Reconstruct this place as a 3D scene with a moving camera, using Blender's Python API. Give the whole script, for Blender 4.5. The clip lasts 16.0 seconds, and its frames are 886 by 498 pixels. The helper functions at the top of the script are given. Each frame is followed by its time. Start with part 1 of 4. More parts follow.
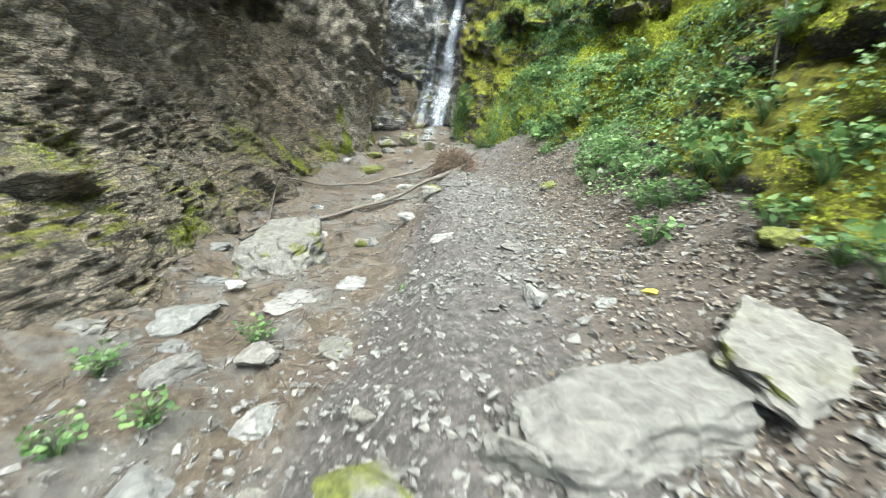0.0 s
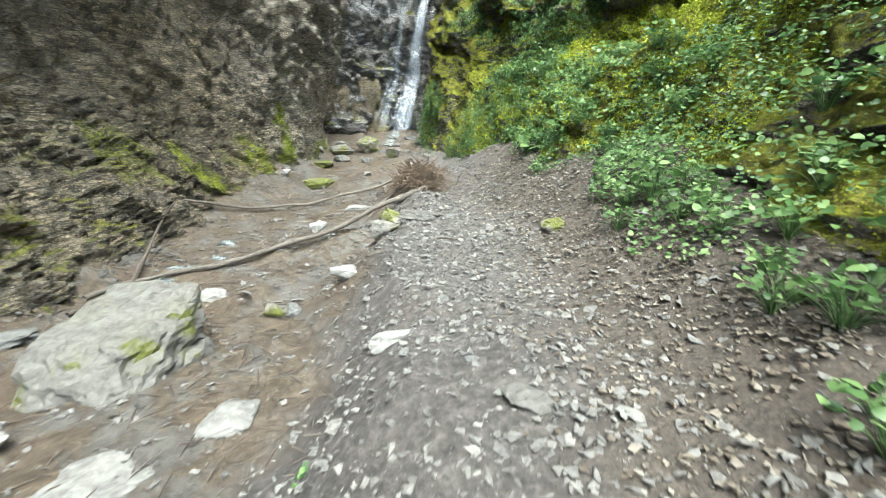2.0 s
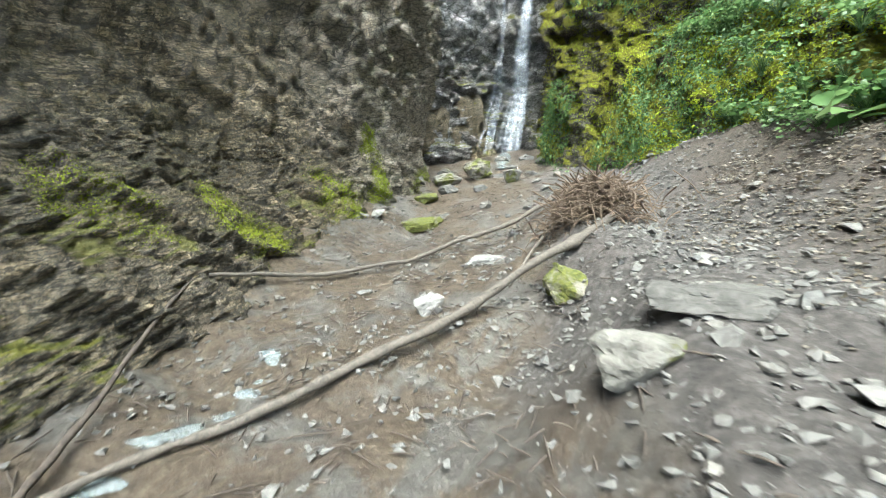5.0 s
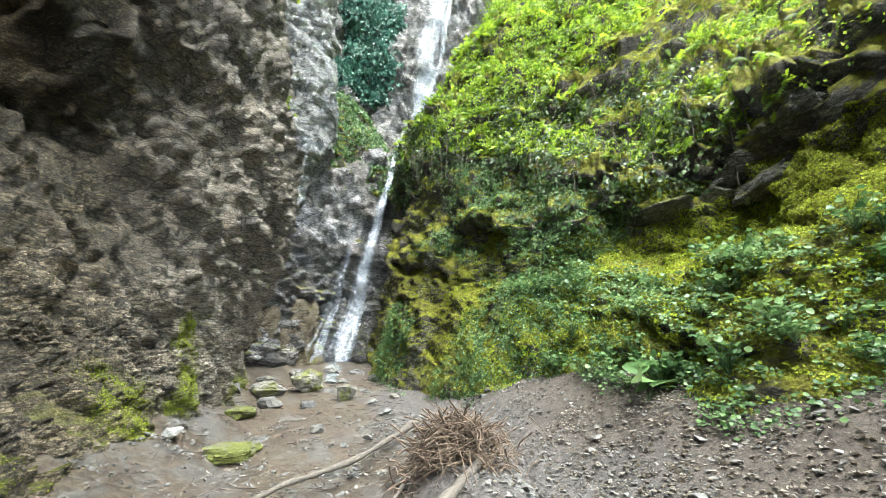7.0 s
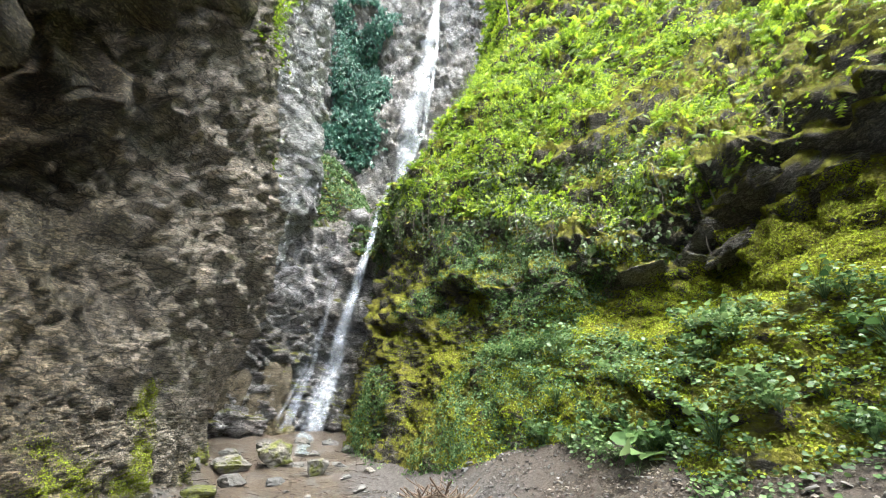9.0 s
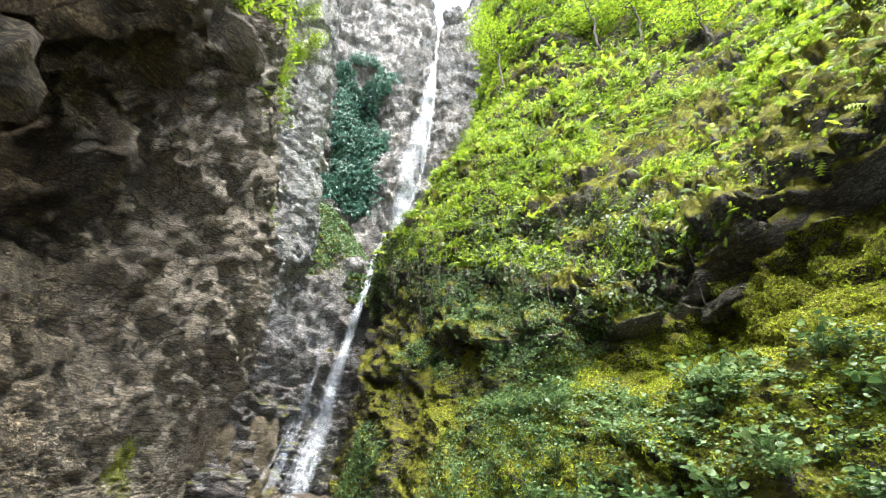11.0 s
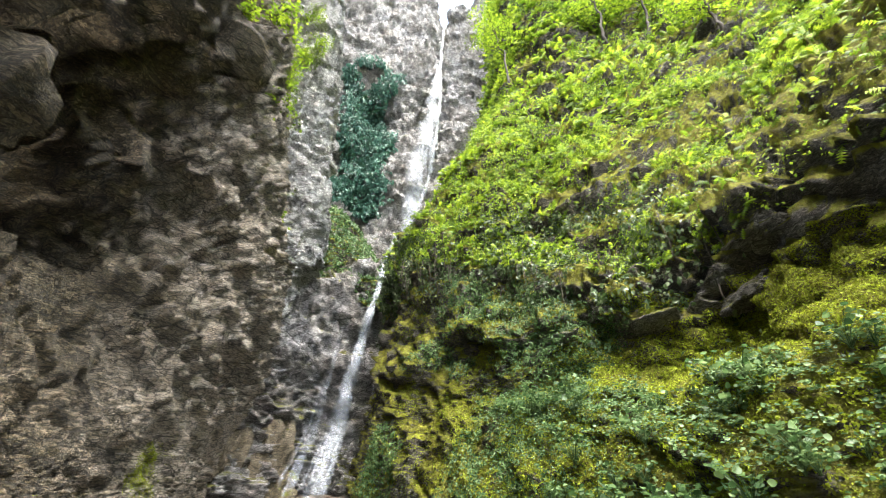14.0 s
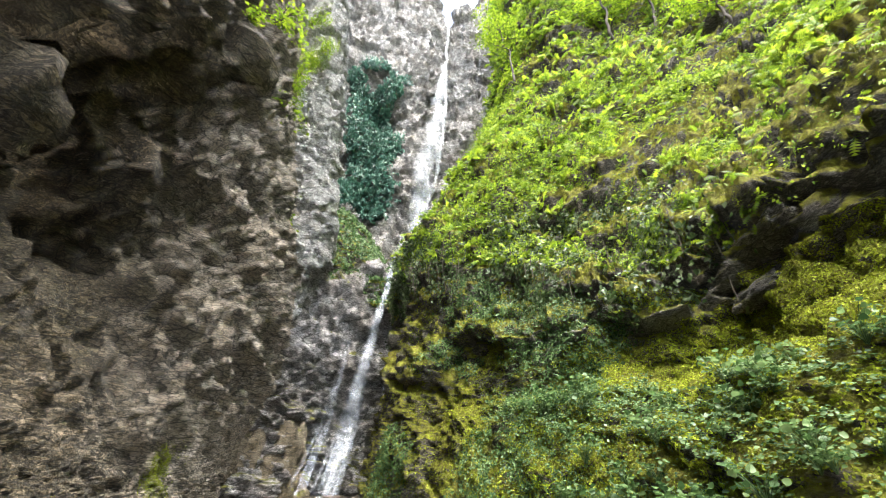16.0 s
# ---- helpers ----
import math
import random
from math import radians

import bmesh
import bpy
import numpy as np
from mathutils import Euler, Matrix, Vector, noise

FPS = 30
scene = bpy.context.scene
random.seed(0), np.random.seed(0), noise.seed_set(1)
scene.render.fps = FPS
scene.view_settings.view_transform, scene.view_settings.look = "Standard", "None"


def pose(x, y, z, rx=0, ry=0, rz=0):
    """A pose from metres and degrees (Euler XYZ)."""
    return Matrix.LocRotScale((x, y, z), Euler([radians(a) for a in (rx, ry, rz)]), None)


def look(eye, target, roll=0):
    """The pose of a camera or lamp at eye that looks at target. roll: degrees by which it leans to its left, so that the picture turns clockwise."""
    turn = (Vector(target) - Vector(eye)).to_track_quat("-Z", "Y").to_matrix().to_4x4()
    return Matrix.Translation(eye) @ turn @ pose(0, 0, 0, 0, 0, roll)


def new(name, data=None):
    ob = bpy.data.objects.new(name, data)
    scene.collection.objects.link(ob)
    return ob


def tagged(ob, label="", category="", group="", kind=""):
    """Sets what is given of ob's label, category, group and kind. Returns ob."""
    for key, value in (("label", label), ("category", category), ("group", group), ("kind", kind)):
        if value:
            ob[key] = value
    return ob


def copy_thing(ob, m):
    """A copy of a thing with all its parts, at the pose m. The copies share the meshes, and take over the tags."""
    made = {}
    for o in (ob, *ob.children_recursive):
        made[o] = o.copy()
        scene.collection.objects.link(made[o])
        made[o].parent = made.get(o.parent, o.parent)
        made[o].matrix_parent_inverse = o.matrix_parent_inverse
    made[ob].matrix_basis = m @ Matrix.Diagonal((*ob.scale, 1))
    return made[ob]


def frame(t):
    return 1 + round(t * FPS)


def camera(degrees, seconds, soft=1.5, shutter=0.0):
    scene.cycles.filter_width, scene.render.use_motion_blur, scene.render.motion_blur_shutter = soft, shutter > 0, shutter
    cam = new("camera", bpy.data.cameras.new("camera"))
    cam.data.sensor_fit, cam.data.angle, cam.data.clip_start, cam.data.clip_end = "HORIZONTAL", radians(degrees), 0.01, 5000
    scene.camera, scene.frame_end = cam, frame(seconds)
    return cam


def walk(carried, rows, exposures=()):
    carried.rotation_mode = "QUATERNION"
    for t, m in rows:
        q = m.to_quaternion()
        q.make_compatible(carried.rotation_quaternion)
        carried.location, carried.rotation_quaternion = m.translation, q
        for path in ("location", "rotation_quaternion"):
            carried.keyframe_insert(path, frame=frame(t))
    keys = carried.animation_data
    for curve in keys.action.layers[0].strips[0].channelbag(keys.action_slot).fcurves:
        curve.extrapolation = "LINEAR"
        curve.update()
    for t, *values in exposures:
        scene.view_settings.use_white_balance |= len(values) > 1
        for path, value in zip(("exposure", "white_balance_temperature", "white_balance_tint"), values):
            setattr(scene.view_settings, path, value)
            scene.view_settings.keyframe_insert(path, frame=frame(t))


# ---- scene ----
cam = camera(95.1, 16.0, soft=0.5, shutter=0.35)
PATH = [
    (0, (0.878, 0.702, 1.065), (0.725, 2.623, 0.53), 0.9),
    (0.5, (0.866, 1.464, 1.11), (0.644, 3.368, 0.541), -1.4),
    (1, (0.835, 1.851, 1.111), (0.763, 3.785, 0.61), 1.1),
    (1.5, (0.794, 2.288, 1.141), (0.908, 4.229, 0.671), -2.6),
    (2, (0.831, 2.893, 1.197), (0.826, 4.823, 0.674), 1.8),
    (2.5, (0.927, 3.443, 1.281), (1.246, 5.352, 0.781), 1.7),
    (3, (0.881, 3.983, 1.264), (0.721, 5.893, 0.69), -0.9),
    (3.2, (0.854, 4.175, 1.262), (0.532, 6.056, 0.664), 2.3),
    (5.3, (-0.362, 6.197, 0.883), (-0.813, 8.131, 0.648), -5.8),
    (5.5, (-0.433, 6.289, 0.956), (-0.653, 8.273, 0.829), -2.8),
    (6, (-0.619, 6.311, 1.019), (-0.372, 8.284, 1.239), 0.5),
    (6.5, (-0.726, 6.274, 1.07), (-0.378, 8.178, 1.573), 1.4),
    (7, (-0.739, 6.268, 1.094), (-0.359, 8.135, 1.702), 1.7),
    (7.5, (-0.729, 6.266, 1.098), (-0.317, 8.104, 1.77), 1.9),
    (8, (-0.733, 6.258, 1.122), (-0.308, 8.065, 1.865), 2.1),
    (8.5, (-0.74, 6.263, 1.137), (-0.315, 8.039, 1.953), 1.9),
    (9, (-0.754, 6.265, 1.143), (-0.314, 8.007, 2.022), 1.2),
    (9.5, (-0.761, 6.258, 1.165), (-0.33, 7.976, 2.096), 1.4),
    (10, (-0.767, 6.247, 1.178), (-0.332, 7.927, 2.173), 1.5),
    (12.5, (-0.772, 6.239, 1.208), (-0.348, 7.842, 2.326), 1.2),
    (13, (-0.775, 6.241, 1.207), (-0.358, 7.856, 2.312), 1.1),
    (13.5, (-0.784, 6.258, 1.212), (-0.381, 7.887, 2.299), 0.6),
    (14, (-0.794, 6.261, 1.212), (-0.411, 7.901, 2.292), 0.6),
    (14.5, (-0.799, 6.262, 1.214), (-0.431, 7.906, 2.292), 0.3),
    (15, (-0.785, 6.259, 1.214), (-0.424, 7.902, 2.296), -0.1),
    (15.5, (-0.782, 6.258, 1.207), (-0.431, 7.903, 2.289), 0.5),
    (16, (-0.775, 6.256, 1.211), (-0.432, 7.904, 2.291), 0.5),
]
EXPOSURES = [(0, 3.05, 5800, -4), (5, 3.1, 5750, -4), (6, 3.38, 5750, -4), (7, 3.18, 5800, -1), (9, 3.08, 6000, 4), (16, 3.03, 6250, 6)]
walk(cam, [(t, look(eye, target, roll)) for t, eye, target, roll in PATH], EXPOSURES)

# ---- sky, sun, exposure ----
SUN_DIR = Vector((0.02, -0.42, 0.90)).normalized()      # towards the veiled sun, high behind the walker
world = bpy.data.worlds.new("sky")
scene.world = world
world.use_nodes = True
wn = world.node_tree.nodes
sky = wn.new("ShaderNodeTexSky")
sky.sky_type, sky.sun_disc = "NISHITA", False
sky.sun_elevation = math.asin(SUN_DIR.z)
sky.sun_rotation = math.atan2(SUN_DIR.x, SUN_DIR.y)
sky.dust_density, sky.air_density = 5.0, 1.0
wn["Background"].inputs[1].default_value = 0.15
world.node_tree.links.new(sky.outputs[0], wn["Background"].inputs[0])
sun_data = bpy.data.lights.new("sun", "SUN")
sun_data.energy, sun_data.angle, sun_data.color = 1.5, radians(60), (1.0, 0.97, 0.9)
sun = new("sun", sun_data)
sun.matrix_world = look(SUN_DIR * 60, (0, 0, 0))


# ---- noise on arrays ----
def hash3(i, j, k, seed):
    h = (i.astype(np.int64) * 374761393 + j.astype(np.int64) * 668265263 + k.astype(np.int64) * 2147483647 + seed * 974711) & 0xFFFFFFFF
    h = ((h ^ (h >> 13)) * 1274126177) & 0xFFFFFFFF
    h = ((h ^ (h >> 16)) * 2246822519) & 0xFFFFFFFF
    return ((h ^ (h >> 15)) & 0xFFFFFF) / float(0xFFFFFF)


def vnoise(p, seed=0):
    """Smooth noise from -1 to 1 at rows of places."""
    c = np.floor(p)
    f = p - c
    f = f * f * f * (f * (f * 6 - 15) + 10)
    i, j, k = c.astype(np.int64).T
    out = 0
    for a in (0, 1):
        for b in (0, 1):
            for d in (0, 1):
                w = (f[:, 0] if a else 1 - f[:, 0]) * (f[:, 1] if b else 1 - f[:, 1]) * (f[:, 2] if d else 1 - f[:, 2])
                out = out + w * hash3(i + a, j + b, k + d, seed)
    return out * 2 - 1


def fbm(p, octaves=4, seed=0, gain=0.5):
    out, amp = 0, 1.0
    for o in range(octaves):
        out = out + amp * vnoise(p * 2.03 ** o + 17.3 * o, seed + o)
        amp *= gain
    return out


def facets(p, seed=0):
    """Broken rock: each cell of the space has a tilted plane of its own."""
    c = np.floor(p)
    best = np.full(len(p), 9.0)
    out = np.zeros(len(p))
    for a in (-1, 0, 1):
        for b in (-1, 0, 1):
            for d in (-1, 0, 1):
                i, j, k = (c + (a, b, d)).astype(np.int64).T
                r = [hash3(i, j, k, seed + s) for s in range(7)]
                off = p - (c + (a, b, d)) - np.stack(r[:3], 1)
                far = (off * off).sum(1)
                plane = (r[3] - 0.5) * 1.2 + off[:, 0] * (r[4] - 0.5) * 1.8 + off[:, 1] * (r[5] - 0.5) * 1.8 + off[:, 2] * (r[6] - 0.5) * 1.8
                near = far < best
                best = np.where(near, far, best)
                out = np.where(near, plane, out)
    return out


def step(a, b, v):
    s = np.clip((v - a) / (b - a), 0, 1)
    return s * s * (3 - 2 * s)


def curve(v, pairs):
    """A smooth-ish profile through pairs of (place, value)."""
    xs, ys = zip(*pairs)
    return np.interp(v, xs, ys)


# ---- materials ----
def material(name):
    m = bpy.data.materials.new(name)
    m.use_nodes = True
    return m, m.node_tree, m.node_tree.nodes["Principled BSDF"]


def add(tree, kind, **values):
    n = tree.nodes.new(kind)
    for key, v in values.items():
        n.inputs[key.replace("_", " ")].default_value = v
    return n


def coords(tree, scale=(1, 1, 1), turn=(0, 0, 0)):
    g = tree.nodes.new("ShaderNodeNewGeometry")
    mp = tree.nodes.new("ShaderNodeMapping")
    mp.inputs["Scale"].default_value = scale
    mp.inputs["Rotation"].default_value = turn
    tree.links.new(g.outputs["Position"], mp.inputs["Vector"])
    return mp.outputs[0], g


def noise_node(tree, vec, scale, detail=6.0, rough=0.6, distort=0.0):
    n = tree.nodes.new("ShaderNodeTexNoise")
    n.inputs["Scale"].default_value, n.inputs["Detail"].default_value = scale, detail
    n.inputs["Roughness"].default_value, n.inputs["Distortion"].default_value = rough, distort
    tree.links.new(vec, n.inputs["Vector"])
    return n.outputs["Fac"]


def ramp(tree, fac, stops):
    r = tree.nodes.new("ShaderNodeValToRGB")
    e = r.color_ramp.elements
    while len(e) < len(stops):
        e.new(0.5)
    for el, (at, col) in zip(e, stops):
        el.position = at
        el.color = (*col, 1) if len(col) == 3 else col
    tree.links.new(fac, r.inputs[0])
    return r.outputs[0]


def grey(v):
    return (v, v, v)


def mixed(tree, fac, a, b, mode="MIX"):
    n = tree.nodes.new("ShaderNodeMix")
    n.data_type, n.blend_type = "RGBA", mode
    for value, socket in ((fac, n.inputs[0]), (a, n.inputs[6]), (b, n.inputs[7])):
        if isinstance(value, (tuple, float)):
            socket.default_value = (*value, 1) if isinstance(value, tuple) else value
        else:
            tree.links.new(value, socket)
    return n.outputs[2]


def math_node(tree, op, a, b=0.0, clamp=False):
    n = tree.nodes.new("ShaderNodeMath")
    n.operation, n.use_clamp = op, clamp
    for value, socket in ((a, n.inputs[0]), (b, n.inputs[1])):
        if isinstance(value, float):
            socket.default_value = value
        else:
            tree.links.new(value, socket)
    return n.outputs[0]


def bump(tree, bsdf, *layers):
    """Layers of (height, strength, distance)."""
    last = None
    for height, strength, distance in layers:
        b = tree.nodes.new("ShaderNodeBump")
        b.inputs["Strength"].default_value, b.inputs["Distance"].default_value = strength, distance
        tree.links.new(height, b.inputs["Height"])
        if last:
            tree.links.new(last, b.inputs["Normal"])
        last = b.outputs[0]
    tree.links.new(last, bsdf.inputs["Normal"])


def rock_material(name, dark, mid, light, moss=0.0, moss_low=None, wet=0.0, scale=1.0, tint=None, contrast=1.0, crust=None, strata=(0.5, 0.35, 0.3), hue=((0.045, 0.05, 0.012), (0.13, 0.13, 0.015), (0.22, 0.21, 0.025))):
    """Weathered limestone: two scales of colour, lit and dark relief painted per block and flake, pale crust, cracks;
    moss on ledges and in patches.
    """
    m, t, b = material(name)
    vec, geo = coords(t, (1, 1, 1))
    lay, _ = coords(t, (1, 1, 2.2), strata)
    big = noise_node(t, vec, 0.55 * scale, 5, 0.6, 0.4)
    fine = noise_node(t, lay, 5.0 * scale, 10, 0.72, 0.6)
    grain = noise_node(t, vec, 38 * scale, 6, 0.7)
    col = ramp(t, fine, [(0.30, dark), (0.42, mid), (0.58, mid), (0.72, light)])
    stain = ramp(t, big, [(0.33, grey(0.45)), (0.47, grey(0.85)), (0.62, grey(1.25))])
    col = mixed(t, 0.85 * contrast, col, stain, "MULTIPLY")
    if tint:
        patch = ramp(t, noise_node(t, vec, 0.6, 6, 0.6, 0.8), [(0.45, grey(0)), (0.60, grey(1))])
        col = mixed(t, patch, col, mixed(t, 0.65, col, tint))
    flake = t.nodes.new("ShaderNodeTexVoronoi")
    flake.inputs["Scale"].default_value = 11.0 * scale
    flat_lay, _ = coords(t, (1, 0.7, 2.3), (0.75, 0.2, 0.1))
    t.links.new(mixed(t, 0.10, flat_lay, math_node(t, "MULTIPLY", fine, 4.0)), flake.inputs["Vector"])
    block = t.nodes.new("ShaderNodeTexVoronoi")
    block.inputs["Scale"].default_value = 1.15 * scale
    t.links.new(mixed(t, 0.05, flat_lay, math_node(t, "MULTIPLY", fine, 8.0)), block.inputs["Vector"])
    # a tone per block stands in for the lit and dark faces of slabs
    shade = t.nodes.new("ShaderNodeSeparateXYZ")
    t.links.new(block.outputs["Color"], shade.inputs[0])
    col = mixed(t, 0.5 * contrast, col, ramp(t, shade.outputs[0], [(0.05, (0.52, 0.48, 0.40)), (0.5, grey(0.95)), (0.95, grey(1.4))]), "MULTIPLY")
    # likewise per flake, relief that flat light leaves out is put into the colour
    tone = t.nodes.new("ShaderNodeSeparateXYZ")
    t.links.new(flake.outputs["Color"], tone.inputs[0])
    col = mixed(t, 0.8 * contrast, col, ramp(t, tone.outputs[0], [(0.05, grey(0.4)), (0.5, grey(0.95)), (0.95, grey(1.7))]), "MULTIPLY")
    chips, _ = coords(t, (1, 1, 2.6), (0.15, 0.1, 0.0))
    chip = noise_node(t, chips, 26 * scale, 4, 0.75, 0.8)
    col = mixed(t, 0.9, col, ramp(t, chip, [(0.40, grey(0.35)), (0.48, grey(0.9)), (0.56, grey(1.35)), (0.64, grey(1.8))]), "MULTIPLY")
    col = mixed(t, math_node(t, "MULTIPLY", ramp(t, grain, [(0.5, grey(0)), (0.68, grey(1))]), 0.5), col, light)
    col = mixed(t, math_node(t, "MULTIPLY", ramp(t, grain, [(0.34, grey(1)), (0.46, grey(0))]), 0.6), col, dark)
    if crust:
        along = t.nodes.new("ShaderNodeSeparateXYZ")
        t.links.new(geo.outputs["Position"], along.inputs[0])
        grow = t.nodes.new("ShaderNodeMapRange")
        grow.inputs["From Min"].default_value, grow.inputs["From Max"].default_value = crust[:2]
        back = t.nodes.new("ShaderNodeMapRange")
        back.inputs["From Min"].default_value, back.inputs["From Max"].default_value = crust[2:]
        back.inputs["To Max"].default_value = 0.4
        t.links.new(along.outputs[1], back.inputs["Value"])
        t.links.new(along.outputs[1], grow.inputs["Value"])
        sinter = math_node(t, "MULTIPLY", math_node(t, "MAXIMUM", grow.outputs[0], back.outputs[0]), ramp(t, noise_node(t, lay, 1.6, 8, 0.7, 0.5), [(0.28, grey(0)), (0.50, grey(1))]))
        col = mixed(t, math_node(t, "MULTIPLY", sinter, 0.7), col, ramp(t, fine, [(0.32, (0.20, 0.165, 0.12)), (0.5, (0.46, 0.40, 0.32)), (0.68, (0.80, 0.73, 0.63))]))
    crack = t.nodes.new("ShaderNodeTexVoronoi")
    crack.feature = "DISTANCE_TO_EDGE"
    crack.inputs["Scale"].default_value = 2.6 * scale
    warp = mixed(t, 0.12, lay, math_node(t, "MULTIPLY", fine, 3.0))
    t.links.new(warp, crack.inputs["Vector"])
    edge = ramp(t, crack.outputs["Distance"], [(0.0, grey(0)), (0.06, grey(1))])
    col = mixed(t, ramp(t, crack.outputs["Distance"], [(0.0, grey(0.9)), (0.025, grey(0.6)), (0.05, grey(0))]), col, (0.03, 0.026, 0.02))
    seam = t.nodes.new("ShaderNodeTexVoronoi")
    seam.feature = "DISTANCE_TO_EDGE"
    seam.inputs["Scale"].default_value = 11.0 * scale
    t.links.new(mixed(t, 0.10, flat_lay, math_node(t, "MULTIPLY", fine, 4.0)), seam.inputs["Vector"])
    col = mixed(t, ramp(t, seam.outputs["Distance"], [(0.0, grey(0.9 * contrast)), (0.07, grey(0.5 * contrast)), (0.12, grey(0))]), col, (0.03, 0.027, 0.02))
    if moss:
        up = t.nodes.new("ShaderNodeSeparateXYZ")
        t.links.new(geo.outputs["Normal"], up.inputs[0])
        spread = noise_node(t, vec, 1.1, 8, 0.65, 0.3)
        f = math_node(t, "ADD", math_node(t, "MULTIPLY", up.outputs[2], 0.30), spread)
        f = ramp(t, f, [(0.80 - 0.4 * moss, grey(0)), (0.88 - 0.4 * moss, grey(1))])
        if moss_low:
            place = t.nodes.new("ShaderNodeSeparateXYZ")
            t.links.new(geo.outputs["Position"], place.inputs[0])
            rise = t.nodes.new("ShaderNodeMapRange")
            rise.inputs["From Min"].default_value, rise.inputs["From Max"].default_value = moss_low
            rise.inputs["To Min"].default_value, rise.inputs["To Max"].default_value = 1.0, 0.0
            t.links.new(place.outputs[2], rise.inputs["Value"])
            f = math_node(t, "MULTIPLY", f, rise.outputs[0])
        green = ramp(t, noise_node(t, vec, 9, 6, 0.7), [(0.3, hue[0]), (0.5, hue[1]), (0.7, hue[2])])
        col = mixed(t, f, col, green)
    t.links.new(col, b.inputs["Base Color"])
    rough = ramp(t, big, [(0.3, grey(0.9 - 0.65 * wet)), (0.6, grey(0.95 - 0.5 * wet))])
    t.links.new(rough, b.inputs["Roughness"])
    b.inputs["Specular IOR Level"].default_value = 0.35 + 0.3 * wet
    bump(t, b, (fine, 0.9, 0.11 / scale), (tone.outputs[1], 0.8, 0.09), (ramp(t, seam.outputs["Distance"], [(0.0, grey(0)), (0.15, grey(1))]), 0.7, 0.04), (edge, 0.5, 0.03), (chip, 1.0, 0.045), (grain, 0.9, 0.025))
    return m


def soil_material(name, wet=False):
    m, t, b = material(name)
    vec, geo = coords(t)
    big = noise_node(t, vec, 0.8, 5, 0.6, 0.3)
    fine = noise_node(t, vec, 14, 8, 0.7)
    grit = noise_node(t, vec, 70, 4, 0.7)
    dry = ramp(t, fine, [(0.3, (0.034, 0.030, 0.028)), (0.5, (0.070, 0.062, 0.057)), (0.72, (0.14, 0.128, 0.118))])
    mud = ramp(t, fine, [(0.3, (0.026, 0.020, 0.014)), (0.5, (0.078, 0.059, 0.041)), (0.75, (0.16, 0.128, 0.09))])
    place = t.nodes.new("ShaderNodeSeparateXYZ")
    t.links.new(geo.outputs["Position"], place.inputs[0])
    # the creek lies on the low side, its bank wanders
    side = math_node(t, "ADD", math_node(t, "ADD", place.outputs[0], math_node(t, "MULTIPLY", big, 2.2)), math_node(t, "MULTIPLY", fine, 0.9))
    side = math_node(t, "SUBTRACT", side, 0.75)
    shore = ramp(t, math_node(t, "ADD", math_node(t, "MULTIPLY", side, 0.5), 0.1), [(0.30, grey(1)), (0.52, grey(0))])
    col = mixed(t, shore, dry, mud)
    leaf = ramp(t, noise_node(t, vec, 0.5, 3, 0.5), [(0.55, grey(0)), (0.7, grey(0.5))])
    col = mixed(t, leaf, col, (0.085, 0.066, 0.055))
    bank = ramp(t, math_node(t, "ADD", math_node(t, "MULTIPLY", side, 0.25), 0.0), [(0.52, grey(0)), (0.68, grey(0.85))])
    humus = ramp(t, noise_node(t, vec, 22, 7, 0.75), [(0.3, (0.03, 0.024, 0.019)), (0.55, (0.075, 0.06, 0.047)), (0.75, (0.15, 0.125, 0.10))])
    col = mixed(t, bank, col, humus)
    bed = ramp(t, noise_node(t, vec, 1.7, 7, 0.7, 0.6), [(0.50, grey(0)), (0.57, grey(1))])
    slab = ramp(t, noise_node(t, vec, 7, 9, 0.75), [(0.3, (0.045, 0.04, 0.036)), (0.7, (0.15, 0.138, 0.122))])
    col = mixed(t, math_node(t, "MULTIPLY", bed, shore), col, slab)
    t.links.new(col, b.inputs["Base Color"])
    t.links.new(ramp(t, shore, [(0.0, grey(0.92)), (1.0, grey(0.45))]), b.inputs["Roughness"])
    b.inputs["Specular IOR Level"].default_value = 0.4
    bump(t, b, (fine, 1.0, 0.05), (grit, 0.8, 0.012))
    return m


def leaf_material(name, dark, mid, light, gloss=0.5, patch=0.5):
    """Leaves: every leaf its own tone, larger drifts of colour, light shining through."""
    m, t, b = material(name)
    vec, geo = coords(t)
    drift = noise_node(t, vec, patch, 5, 0.6)
    own = math_node(t, "ADD", math_node(t, "MULTIPLY", geo.outputs["Random Per Island"], 0.55), math_node(t, "MULTIPLY", drift, 0.75))
    col = ramp(t, own, [(0.3, dark), (0.62, mid), (0.95, light)])
    t.links.new(col, b.inputs["Base Color"])
    b.inputs["Roughness"].default_value = gloss
    b.inputs["Specular IOR Level"].default_value = 0.4
    tr = t.nodes.new("ShaderNodeBsdfTranslucent")
    t.links.new(col, tr.inputs["Color"])
    mx = t.nodes.new("ShaderNodeMixShader")
    mx.inputs[0].default_value = 0.45
    t.links.new(b.outputs[0], mx.inputs[1])
    t.links.new(tr.outputs[0], mx.inputs[2])
    t.links.new(mx.outputs[0], t.nodes["Material Output"].inputs[0])
    return m


def bark_material(name, dark, light):
    m, t, b = material(name)
    vec, _ = coords(t)
    fine = noise_node(t, vec, 22, 8, 0.7, 1.0)
    t.links.new(ramp(t, fine, [(0.3, dark), (0.7, light)]), b.inputs["Base Color"])
    b.inputs["Roughness"].default_value = 0.85
    bump(t, b, (fine, 0.8, 0.01))
    return m


